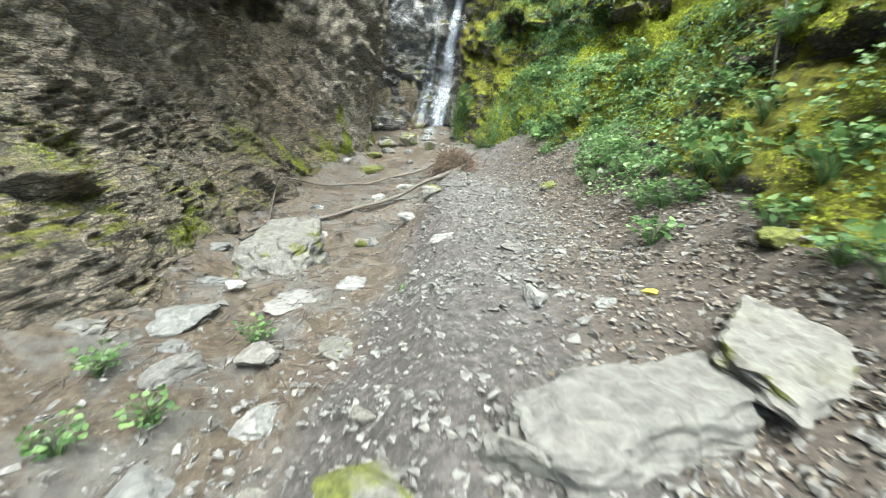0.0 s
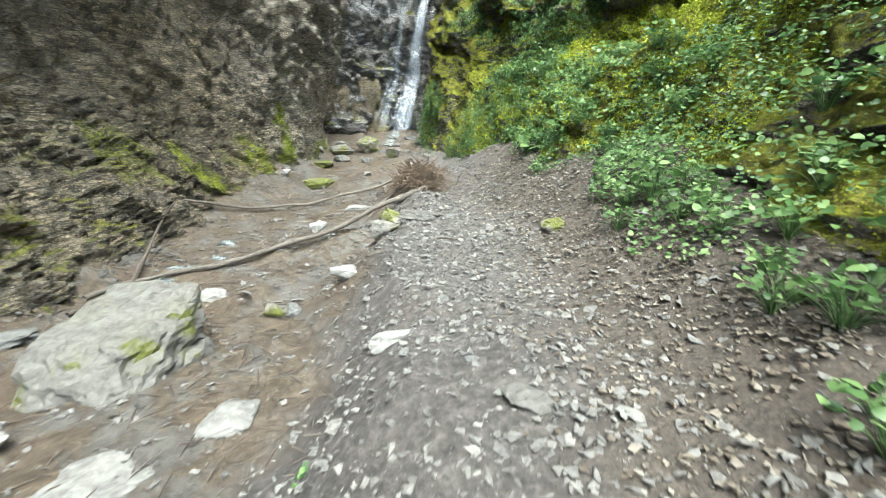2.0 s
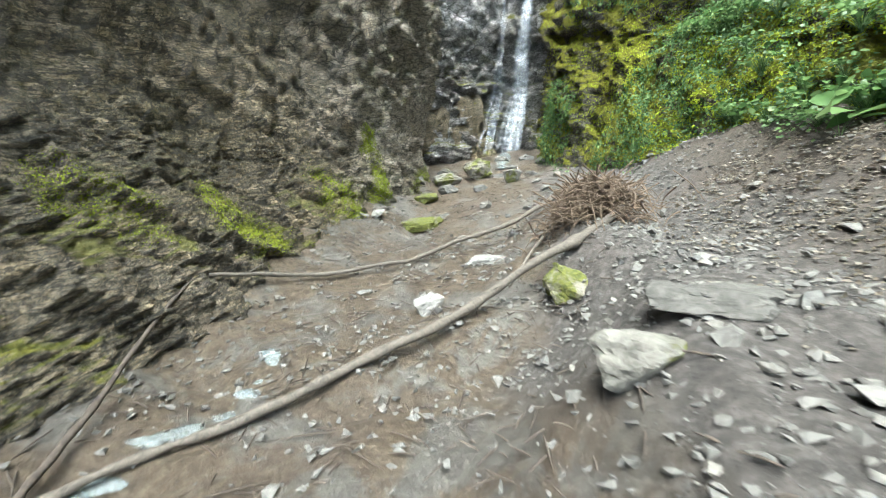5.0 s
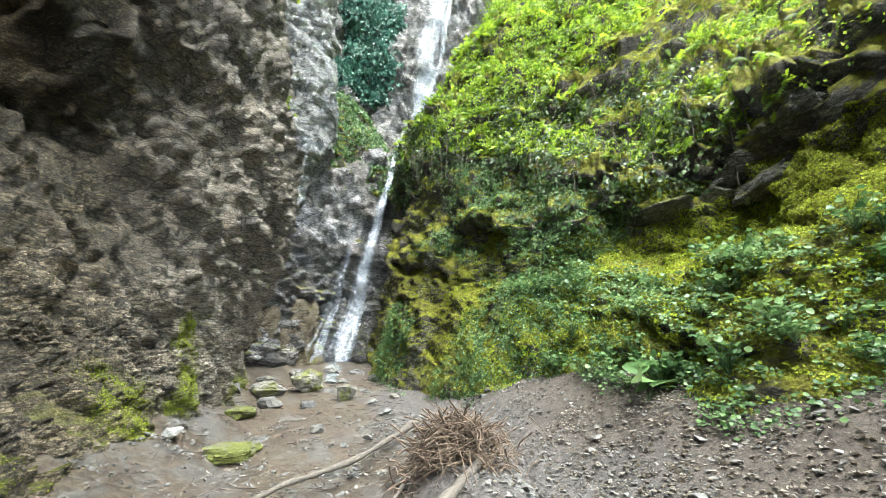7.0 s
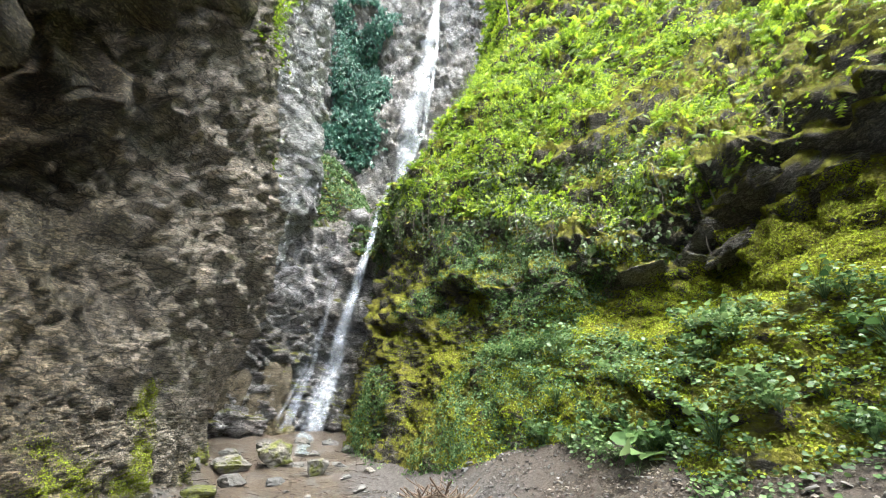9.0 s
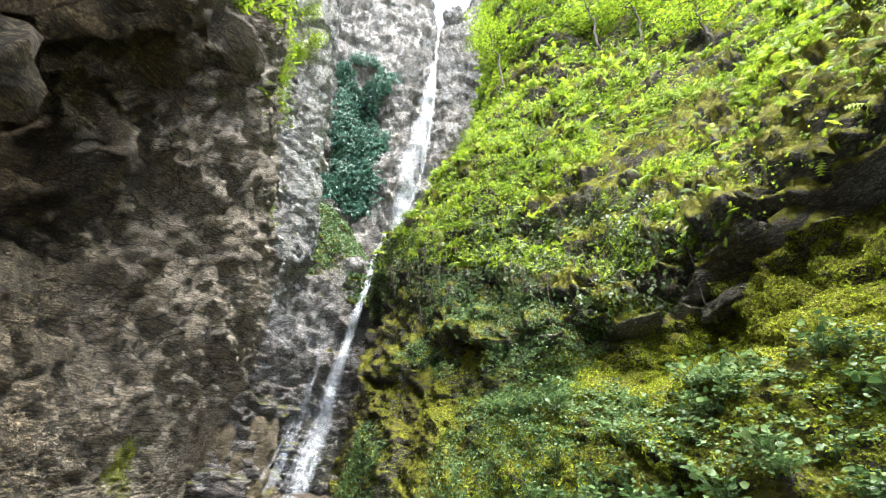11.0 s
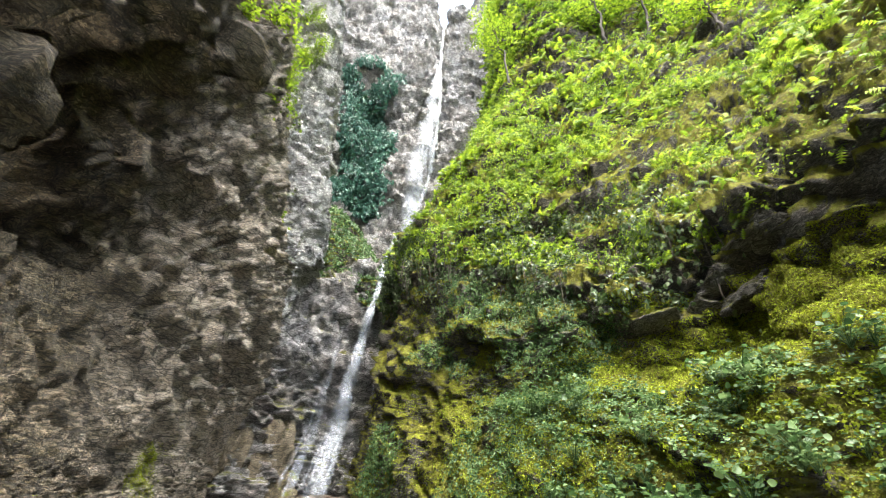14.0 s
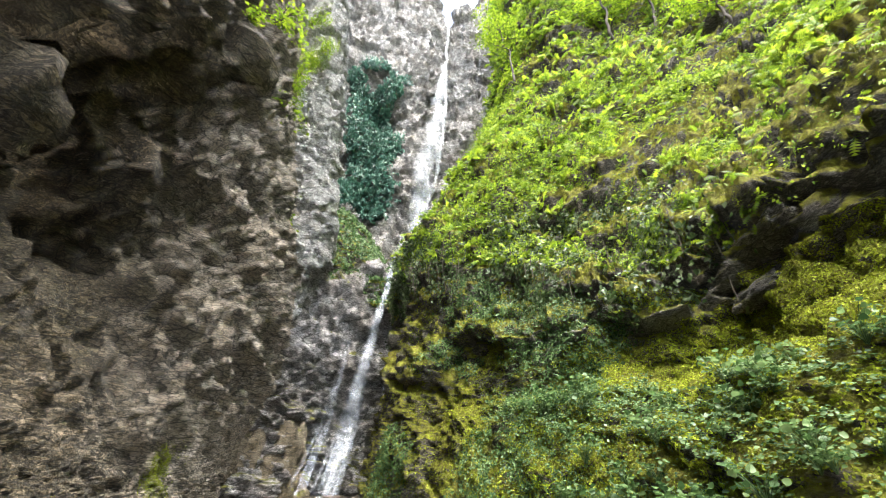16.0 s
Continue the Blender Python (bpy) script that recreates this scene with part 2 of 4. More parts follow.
def stone_material(name, dark, light, moss=0.0):
    m, t, b = material(name)
    vec, geo = coords(t)
    info = t.nodes.new("ShaderNodeObjectInfo")
    fine = noise_node(t, vec, 12, 8, 0.7, 0.5)
    blot = noise_node(t, vec, 3, 5, 0.6)
    col = ramp(t, fine, [(0.3, dark), (0.68, light)])
    own = math_node(t, "ADD", math_node(t, "MULTIPLY", geo.outputs["Random Per Island"], 0.5), math_node(t, "MULTIPLY", info.outputs["Random"], 0.25))
    col = mixed(t, 1.0, col, ramp(t, own, [(0.0, grey(0.6)), (0.4, grey(0.9)), (0.75, (1.25, 1.22, 1.16))]), "MULTIPLY")
    if moss:
        facing = t.nodes.new("ShaderNodeSeparateXYZ")
        t.links.new(geo.outputs["Normal"], facing.inputs[0])
        f = ramp(t, blot, [(0.62 - 0.25 * moss, grey(0)), (0.70 - 0.25 * moss, grey(1))])
        if moss < 0.5:
            f = math_node(t, "MULTIPLY", f, ramp(t, facing.outputs[2], [(0.35, grey(1)), (0.75, grey(0.12))]))
        hue = ramp(t, noise_node(t, vec, 30, 5, 0.7), [(0.3, (0.03, 0.036, 0.008)), (0.7, (0.12, 0.125, 0.018))])
        col = mixed(t, f, col, hue)
    t.links.new(col, b.inputs["Base Color"])
    b.inputs["Roughness"].default_value = 0.9
    bump(t, b, (fine, 0.7, 0.03), (noise_node(t, vec, 80, 4, 0.7), 0.5, 0.006))
    return m


def water_material(name, low, high, stretch, body=(0.85, 0.9, 0.95), most=0.95):
    """Falling water: white threads with clear gaps between them."""
    m, t, b = material(name)
    vec, _ = coords(t, stretch, (0.0, 0.16, 0.0))
    f = noise_node(t, vec, 3.0, 6, 0.65, 0.3)
    b.inputs["Base Color"].default_value = (*body, 1)
    b.inputs["Roughness"].default_value = 0.25
    side = t.nodes.new("ShaderNodeAttribute")
    side.attribute_name = "body"
    thread = math_node(t, "ADD", f, math_node(t, "MULTIPLY", math_node(t, "SUBTRACT", side.outputs["Fac"], 1.0), 0.45))
    t.links.new(ramp(t, thread, [(low, grey(0.0)), (high, grey(most))]), b.inputs["Alpha"])
    bump(t, b, (f, 0.5, 0.05))
    return m


ROCK_LEFT = rock_material("grey_limestone", (0.06, 0.045, 0.026), (0.21, 0.165, 0.105), (0.50, 0.425, 0.32), moss=0.30, moss_low=(0.3, 1.4), crust=(11.6, 13.2, 9.5, 6.0), wet=0.4, tint=(0.11, 0.09, 0.038))
ROCK_BACK = rock_material("wet_limestone", (0.17, 0.16, 0.16), (0.40, 0.385, 0.38), (0.64, 0.62, 0.61), moss=0.25, wet=0.45, contrast=0.7, scale=0.8, tint=(0.17, 0.14, 0.11))
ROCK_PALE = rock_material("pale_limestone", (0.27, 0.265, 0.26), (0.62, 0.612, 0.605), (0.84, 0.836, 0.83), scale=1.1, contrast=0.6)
ROCK_DARK = rock_material("dark_layered_rock", (0.07, 0.066, 0.06), (0.25, 0.235, 0.215), (0.48, 0.46, 0.43), moss=0.5, scale=1.6)
ROCK_TAN = rock_material("tan_rock", (0.08, 0.066, 0.043), (0.21, 0.175, 0.12), (0.36, 0.31, 0.23), moss=0.2, scale=1.3, contrast=0.6, tint=(0.14, 0.11, 0.05))
ROCK_RIGHT = rock_material("mossy_rock", (0.04, 0.037, 0.03), (0.14, 0.13, 0.112), (0.32, 0.30, 0.27), moss=0.74, tint=(0.09, 0.075, 0.04), hue=((0.075, 0.058, 0.017), (0.18, 0.175, 0.02), (0.32, 0.36, 0.03)))
SOIL = soil_material("stony_soil")
STONE = stone_material("pale_stone", (0.045, 0.042, 0.037), (0.155, 0.147, 0.134))
STONE_WHITE = stone_material("white_stone", (0.16, 0.153, 0.14), (0.33, 0.32, 0.30))
STONE_GREY = stone_material("grey_stone", (0.065, 0.063, 0.059), (0.20, 0.195, 0.185))
STONE_MOSS = stone_material("mossy_stone", (0.055, 0.051, 0.044), (0.18, 0.17, 0.153), moss=0.45)
STONE_GREEN = stone_material("green_stone", (0.06, 0.055, 0.045), (0.19, 0.178, 0.155), moss=0.8)
GRAVEL = stone_material("gravel_stone", (0.08, 0.075, 0.069), (0.215, 0.205, 0.19))
LEAF_MOSS = leaf_material("moss_cushion", (0.10, 0.082, 0.02), (0.24, 0.28, 0.024), (0.41, 0.50, 0.033), 0.8, 0.8)
LEAF_SPRING = leaf_material("spring_leaf", (0.05, 0.085, 0.010), (0.17, 0.27, 0.018), (0.40, 0.52, 0.035), 0.6, 0.5)
LEAF_HERB = leaf_material("herb_leaf", (0.025, 0.058, 0.018), (0.08, 0.145, 0.045), (0.21, 0.30, 0.12), 0.4, 0.9)
LEAF_HANG = leaf_material("hanging_leaf", (0.022, 0.038, 0.012), (0.06, 0.10, 0.03), (0.20, 0.24, 0.13), 0.28, 1.5)
LEAF_IVY = leaf_material("ivy_leaf", (0.028, 0.075, 0.058), (0.06, 0.15, 0.11), (0.12, 0.24, 0.17), 0.3, 0.6)
LEAF_DRY = leaf_material("dry_leaf", (0.08, 0.062, 0.045), (0.15, 0.125, 0.095), (0.27, 0.245, 0.205), 0.7, 1.5)
LEAF_YELLOW = leaf_material("yellow_leaf", (0.6, 0.5, 0.05), (0.75, 0.65, 0.08), (0.8, 0.7, 0.1), 0.6, 3.0)
BARK = bark_material("weathered_wood", (0.04, 0.033, 0.027), (0.135, 0.115, 0.095))
BARK_DARK = bark_material("wet_wood", (0.025, 0.019, 0.015), (0.09, 0.07, 0.055))
ROOT = bark_material("red_brown_root", (0.045, 0.03, 0.02), (0.165, 0.118, 0.08))
WATER_FALL = water_material("falling_water", 0.34, 0.90, (3.6, 3.6, 0.25), (0.72, 0.82, 0.92), most=0.45)
WATER_VEIL = water_material("water_veil", 0.25, 0.70, (3.0, 3.0, 0.12), (0.8, 0.86, 0.95), most=0.36)
FOAM = water_material("white_water", 0.36, 0.95, (5.0, 5.0, 0.35), (0.8, 0.87, 0.94), most=0.9)
# thinner, and its blue-grey body paints the shade over the lower fall
FOAM_LOW = water_material("thin_shaded_white_water", 0.37, 0.98, (11.0, 11.0, 0.6), (0.64, 0.71, 0.85), most=0.8)


def pool_material():
    m, t, b = material("creek_water")
    vec, _ = coords(t)
    b.inputs["Base Color"].default_value = (0.75, 0.85, 0.88, 1)
    b.inputs["Roughness"].default_value, b.inputs["IOR"].default_value = 0.06, 1.33
    b.inputs["Transmission Weight"].default_value = 0.85
    bump(t, b, (noise_node(t, vec, 9, 5, 0.6, 1.5), 0.6, 0.03))
    return m


POOL = pool_material()


# ---- meshes from arrays ----
def mesh_of(name, verts, faces, mat, smooth=True):
    me = bpy.data.meshes.new(name)
    verts, faces = np.asarray(verts, np.float32), np.asarray(faces, np.int32)
    n = faces.shape[1]
    me.vertices.add(len(verts))
    me.vertices.foreach_set("co", verts.ravel())
    me.loops.add(faces.size)
    me.loops.foreach_set("vertex_index", faces.ravel())
    me.polygons.add(len(faces))
    me.polygons.foreach_set("loop_start", np.arange(0, faces.size, n, dtype=np.int32))
    me.polygons.foreach_set("use_smooth", np.full(len(faces), smooth))
    me.update(calc_edges=True)
    me.validate()
    me.materials.append(mat)
    return me


def grid_faces(n, m):
    a = np.arange(n * m).reshape(n, m)
    return np.stack([a[:-1, :-1], a[1:, :-1], a[1:, 1:], a[:-1, 1:]], -1).reshape(-1, 4)


def normals_of(p):
    """Unit normals of a grid of places, towards d/du x d/dv."""
    du, dv = np.gradient(p, axis=0), np.gradient(p, axis=1)
    n = np.cross(du, dv)
    return n / (np.linalg.norm(n, axis=-1, keepdims=True) + 1e-9)


def part(name, me, parent, label=""):
    ob = new(name, me)
    ob.parent = parent
    if label:
        ob["label"] = label
    return ob


def tube(points, radii, sides=7):
    """A closed round sweep along points; returns places and quads."""
    pts = np.asarray(points, float)
    rad = np.broadcast_to(np.asarray(radii, float), (len(pts),))
    tan = np.gradient(pts, axis=0)
    tan /= np.linalg.norm(tan, axis=1, keepdims=True) + 1e-9
    ref = np.where(np.abs(tan[:, 2:3]) > 0.9, (1.0, 0, 0), (0, 0, 1.0))
    u = np.cross(tan, ref)
    u /= np.linalg.norm(u, axis=1, keepdims=True) + 1e-9
    v = np.cross(tan, u)
    ang = np.linspace(0, 2 * np.pi, sides, endpoint=False)
    ring = pts[:, None] + rad[:, None, None] * (np.cos(ang)[None, :, None] * u[:, None] + np.sin(ang)[None, :, None] * v[:, None])
    i = np.arange(len(pts) - 1)[:, None] * sides
    j = np.arange(sides)[None]
    k = (j + 1) % sides
    faces = np.stack([i + j, i + k, i + k + sides, i + j + sides], -1).reshape(-1, 4)
    return ring.reshape(-1, 3), faces


def joined(pieces):
    verts, faces, at = [], [], 0
    for v, f in pieces:
        verts.append(v)
        faces.append(np.asarray(f) + at)
        at += len(v)
    return np.concatenate(verts), np.concatenate(faces)


def bent(points, n, wobble, rng):
    """A wavering line of n places through a few points."""
    pts = np.asarray(points, float)
    s = np.r_[0, np.cumsum(np.linalg.norm(np.diff(pts, axis=0), axis=1))]
    u = np.linspace(0, s[-1], n)
    line = np.stack([np.interp(u, s, pts[:, k]) for k in range(3)], 1)
    soft = line.copy()
    for _ in range(3):
        soft[1:-1] = (soft[:-2] + 2 * soft[1:-1] + soft[2:]) / 4
    seed = int(rng.integers(1000))
    w = np.stack([fbm(np.stack([u * 1.3, 0 * u + k * 7.7, 0 * u + seed], 1), 3, 5) for k in range(3)], 1)
    return soft + wobble * w


# a folded diamond leaf, and a longer bent one
LEAF = np.array([(0, 0, 0), (0.36, 0.42, 0.10), (0, 1, -0.08), (-0.36, 0.42, 0.10)], float)
LEAF_F = np.array([(0, 1, 2), (0, 2, 3)])
BROAD = np.array([(0, 0, 0), (0.30, 0.12, 0.07), (0.48, 0.45, 0.09), (0.28, 0.8, 0.02), (0, 1, -0.12), (-0.28, 0.8, 0.02), (-0.48, 0.45, 0.09), (-0.30, 0.12, 0.07), (0, 0.45, 0.0)], float)
BROAD_F = np.array([(0, 1, 8), (1, 2, 8), (2, 3, 8), (3, 4, 8), (4, 5, 8), (5, 6, 8), (6, 7, 8), (7, 0, 8)])
FROND = np.array([(0, i / 6, 0.16 * np.sin(i / 6 * 2.6)) for i in range(7)] + [(sgn * 0.30 * np.sin(0.5 + 2.4 * i / 6), i / 6 + 0.16, 0.16 * np.sin(i / 6 * 2.6) - 0.05) for i in range(6) for sgn in (-1, 1)], float)
FROND_F = np.array([f for i in range(6) for f in ((i, 7 + 2 * i, i + 1), (i, i + 1, 8 + 2 * i))])


def leaves(places, normals, sizes, rng, shape=LEAF, faces=LEAF_F, lie=0.5, droop=0.0):
    """One leaf at each place: its tip turned at random round the normal, raised from the surface by 1 - lie."""
    n = len(places)
    ref = rng.normal(size=(n, 3))
    ref[:, 2] -= droop
    along = ref - (ref * normals).sum(1, keepdims=True) * normals
    along /= np.linalg.norm(along, axis=1, keepdims=True) + 1e-9
    lift = (1 - lie) * rng.uniform(0.3, 1.3, (n, 1))
    y = along + lift * normals
    y /= np.linalg.norm(y, axis=1, keepdims=True)
    nz = normals + 0.5 * rng.normal(size=(n, 3))
    x = np.cross(y, nz)
    x /= np.linalg.norm(x, axis=1, keepdims=True) + 1e-9
    z = np.cross(x, y)
    k = len(shape)
    s = np.asarray(sizes)[:, None, None]
    v = places[:, None] + s * (shape[None, :, 0:1] * x[:, None] + shape[None, :, 1:2] * y[:, None] + shape[None, :, 2:3] * z[:, None])
    f = faces[None] + (np.arange(n) * k)[:, None, None]
    return v.reshape(-1, 3), f.reshape(-1, faces.shape[1])


def sample(p, nrm, count, rng, weight=None):
    """Random places on a grid surface, evenly over its area times weight."""
    a = np.cross(p[1:, :-1] - p[:-1, :-1], p[:-1, 1:] - p[:-1, :-1])
    area = np.linalg.norm(a, axis=-1)
    if weight is not None:
        area = area * weight[:-1, :-1]
    prob = (area / area.sum()).ravel()
    pick = rng.choice(len(prob), count, p=prob)
    i, j = np.divmod(pick, p.shape[1] - 1)
    u, v = rng.random((2, count, 1))
    q = p[i, j] * (1 - u) * (1 - v) + p[i + 1, j] * u * (1 - v) + p[i, j + 1] * (1 - u) * v + p[i + 1, j + 1] * u * v
    return q, nrm[i, j]


# ---- the lie of the land ----
def creek_z(y):
    return curve(y, [(-60, -9), (-8, -2.0), (0, -1.0), (2.7, -0.80), (5, -0.70), (6.5, -0.62), (8, -0.55), (9.4, -0.32), (10.5, -0.14), (12.3, -0.04), (14, 0.32), (15.6, 0.58), (18, 0.95), (21, 1.42), (30, 2.2)])


def path_z(y):
    return curve(y, [(-60, -8), (-8, -1.0), (0, -0.24), (4, 0.0), (7.7, 0.20), (10.4, 0.28), (13, 0.42), (15.6, 0.62), (18, 0.96), (21, 1.42), (30, 2.2)])


def bank_x(y):
    return curve(y, [(-60, 3), (0, 1.9), (5, 1.7), (7, 1.55), (10, 1.05), (13, 0.55), (16, 0.0), (20, -0.6), (30, -1)])


def wall_left_x(y):
    return curve(y, [(-60, -6), (-6, -3.4), (2.5, -2.95), (4.0, -2.45), (6, -2.75), (8.4, -3.0), (12.4, -2.8), (16, -3.05), (17.6, -3.3), (19, -4.6), (22, -8)])


def ground_z(x, y):
    shore = curve(y, [(-10, -0.4), (2, -0.3), (5.5, -0.35), (7, -0.75), (9, -0.5), (11, -0.9), (30, -1)])
    s = step(shore, shore + 1.15, x)
    z = creek_z(y) * (1 - s) + path_z(y) * s
    b = np.maximum(x - bank_x(y), 0)
    z = z + (0.55 - 0.2 * step(12, 15, y)) * b * np.minimum(1, 0.45 + 0.5 * b)
    a = np.maximum(wall_left_x(y) + 0.55 - x, 0)
    z = z + 0.5 * np.minimum(a, 2.0)
    p = np.stack([x, y, 0 * x], -1).reshape(-1, 3)
    r = 0.05 * fbm(p * 0.9, 3, 3) + 0.035 * fbm(p * 3.2, 3, 7) + 0.014 * fbm(p * 11, 2, 9)
    bed = (1 - s.reshape(-1)) * 0.10 * facets(p * (1.6, 1.6, 1), 15)
    r = r + bed
    return z + r.reshape(np.shape(x))


def stretched(a, b, n, centre, power):
    """n values from a to b, denser round centre."""
    s = np.linspace(-1, 1, n)
    w = np.sign(s) * np.abs(s) ** power
    return np.where(w < 0, centre + w * (centre - a), centre + w * (b - centre))


# the ground, one sheet to the horizon
gx, gy = np.meshgrid(stretched(-900, 900, 330, 0.4, 3.6), stretched(-900, 900, 420, 6.0, 3.4), indexing="ij")
near_x, near_y = np.clip(gx, -9, 9), np.clip(gy, -60, 30)
gz = ground_z(near_x, near_y) - 0.01 * np.hypot(gx - near_x, gy - near_y)
ground_p = np.stack([gx, gy, gz], -1)
ground = new("ground", mesh_of("ground", ground_p.reshape(-1, 3), grid_faces(*gx.shape), SOIL))
tagged(ground, "trodden stony brown soil path with muddy creek bed", "ground", kind="structure")


def rugged(p, amount, seed, scale=1.0, tilt=0.5):
    """Pushes a grid along its normals into blocks, ledges and cracks."""
    n = normals_of(p)
    q = p.reshape(-1, 3).copy()
    turned = q.copy()
    turned[:, 2] = q[:, 2] * 1.6 + tilt * q[:, 1]
    turned += 0.25 * np.stack([fbm(q * 0.9, 3, seed + k) for k in range(3)], 1)
    d = 0.45 * fbm(q * 0.33 * scale, 4, seed) + 0.50 * facets(turned * 0.6 * scale, seed + 3)
    d = d + 0.36 * facets(turned * 1.7 * scale, seed + 5) + 0.18 * facets(turned * 4.5 * scale, seed + 7) + 0.08 * facets(turned * 9 * scale, seed + 8) + 0.09 * fbm(q * 5 * scale, 3, seed + 9)
    amt = np.asarray(amount).reshape(-1, 1) if np.ndim(amount) else amount
    return (q + amt * d[:, None] * n.reshape(-1, 3)).reshape(p.shape)


# ---- left cliff: undercut foot, leaning face, a dark roof of rock over its near part ----
ly, lz = np.meshgrid(stretched(-14, 21.5, 430, 9.5, 1.25), stretched(-1.8, 34, 430, 1.5, 1.5), indexing="ij")
# higher up, the corner stands further back
base_l = wall_left_x(ly - np.clip((lz - 1.6) * 0.62, 0, 3.0))
near_l = curve(lz, [(-2, 0.3), (-0.5, 0.05), (0.2, -0.25), (1.3, -0.85), (2.5, -1.2), (4, -1.65), (6, -2.1), (9, -2.3), (14, -2.0), (34, -3)])
far_l = curve(lz, [(-2, 0.4), (0.5, 0.05), (1.5, -0.15), (3.4, -0.2), (6.4, -0.3), (8, -0.5), (10.5, -0.85), (13, -1.3), (15.6, -1.7), (21, -2.8), (34, -6.5)])
roof_z = np.maximum(5.3 + (ly - 9.6) * 1.7, 4.6)
roof = 1.4 * step(roof_z, roof_z + 0.8, lz) * (1 - step(10.0, 12.5, ly))
# a lit shelf under the roof, a jutting block, and the dark hollows round it
roof = roof + 0.75 * np.exp(-((lz - roof_z + 0.55) / 0.42) ** 2) * step(8.2, 9.2, ly) * (1 - step(12.0, 13.0, ly))
roof = roof + 0.8 * np.exp(-((ly - 11.2) / 0.55) ** 2 - ((lz - 5.3) / 0.42) ** 2)
roof = roof - 1.3 * np.exp(-((ly - 11.1) / 0.9) ** 2 - ((lz - 4.1) / 0.55) ** 2)
roof = roof - 0.9 * np.exp(-((ly - 10.0) / 0.5) ** 2 - ((lz - 4.9) / 0.9) ** 2)
lx = base_l + near_l + (far_l - near_l) * step(10.5, 15.0, ly) + roof
left_p = np.stack([lx, ly, lz], -1)
left_p = rugged(left_p, 0.26 + 0.62 * step(1.8, 4.5, lz) * (1 - 0.55 * step(13, 16, ly)), 21, 1.0, 1.1)
wall_left = new("wall_left", mesh_of("wall_left", left_p.reshape(-1, 3), grid_faces(*lx.shape), ROCK_LEFT))
tagged(wall_left, "rugged grey limestone cliff with mossy foot and dark overhang", "cliff", kind="structure")

# ---- back cliff: water chute, ledge, upper wall ----
bx, bz = np.meshgrid(np.linspace(-12, 14, 300), stretched(-0.5, 52, 400, 6, 1.3), indexing="ij")
lower = 21.4 + 0.155 * (bz - 1.4)
upper = 24.6 + 0.07 * (bz - 13)
ledge = 12.2 + 0.9 * (bx - 0.4)
by = lower + (upper - lower) * step(ledge - 0.7, ledge + 1.2, bz)
chute = curve(bz, [(0, -1.6), (1.4, -1.5), (12, 0.5), (18, 2.5), (42, 3.9), (52, 4.4)])
by = by + 0.9 * np.exp(-((bx - chute - 0.3) / 1.3) ** 2)
by = by - 1.1 * step(-2.2, -4.0, bx) * step(11, 4, bz)
by = by + 1.8 * np.exp(-((bx + 1.4) / 1.5) ** 2) * step(13, 15, bz) * (1 - step(24, 29, bz))
top_b = 45 + 5 * step(1.5, -2.5, bx) + 4 * step(6, 9, bx) - 3.2 * np.exp(-((bx - 4.0) / 0.9) ** 2)
bz2 = np.minimum(bz, top_b)
by = by + np.maximum(bz - top_b, 0) * 1.5
back_p = rugged(np.stack([bx, by, bz2], -1)[::-1], 0.75, 51, 0.8, 0.9)
wall_back = new("wall_back", mesh_of("wall_back", back_p.reshape(-1, 3), grid_faces(*bx.shape), ROCK_BACK))
tagged(wall_back, "tall wet brown-grey cliff behind the waterfall", "cliff", kind="structure")

# ---- pale pillar between the left cliff and the ivy niche ----
pu, pz = np.meshgrid(np.linspace(0, 1, 150), np.linspace(-0.5, 40, 380), indexing="ij")
edge_x = curve(pz, [(-1, -5.2), (3, -4.7), (6, -4.0), (8.3, -3.3), (9.8, -2.7), (11.3, -2.65), (13.4, -2.95), (19, -3.3), (27, -4.1), (40, -6)])
px = edge_x - 3.4 * (1 - np.sin(pu * np.pi * 0.5) ** 1.2) * 1.0
py = 19.9 + 4.5 * np.maximum(pu - 0.55, 0) ** 1.3 * 2.4 + 0.02 * pz
px = np.where(pu > 0.55, edge_x - 3.4 * (1 - np.sin(0.55 * np.pi * 0.5) ** 1.2) + 3.4 * (1 - np.sin(0.55 * np.pi * 0.5) ** 1.2) * step(0.5, 0.7, pu), px)
pillar_p = rugged(np.stack([px, py, pz], -1), 0.42, 77, 1.1, 0.2)[::-1]
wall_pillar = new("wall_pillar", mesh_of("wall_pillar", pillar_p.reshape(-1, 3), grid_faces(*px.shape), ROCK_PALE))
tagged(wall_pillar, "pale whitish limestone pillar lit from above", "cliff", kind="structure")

# ---- right slope: planted foot, undercut ledge, mossy steep above ----
ry, rz = np.meshgrid(stretched(-14, 24.5, 420, 11, 1.2), stretched(-0.8, 46, 460, 3.5, 1.55), indexing="ij")
near_r = curve(rz, [(-1, 2.5), (0.4, 2.85), (0.8, 3.1), (1.3, 3.45), (2.4, 4.1), (3.5, 4.75), (4.0, 5.0), (4.25, 5.15), (4.5, 5.1), (4.7, 4.92), (5.3, 5.0), (7, 6.2), (9, 7.8), (12, 10), (20, 15.5), (30, 21), (46, 27)])
far_r = curve(rz, [(-1, -0.6), (1.6, -0.15), (4, 0.15), (6.4, 0.5), (7.4, 0.6), (8.0, 0.65), (8.4, 0.6), (10.5, 1.15), (15, 3.3), (18.5, 5.1), (25, 6.8), (46, 8.0)])
mix_r = step(10.5, 19.5, ry) ** 0.9
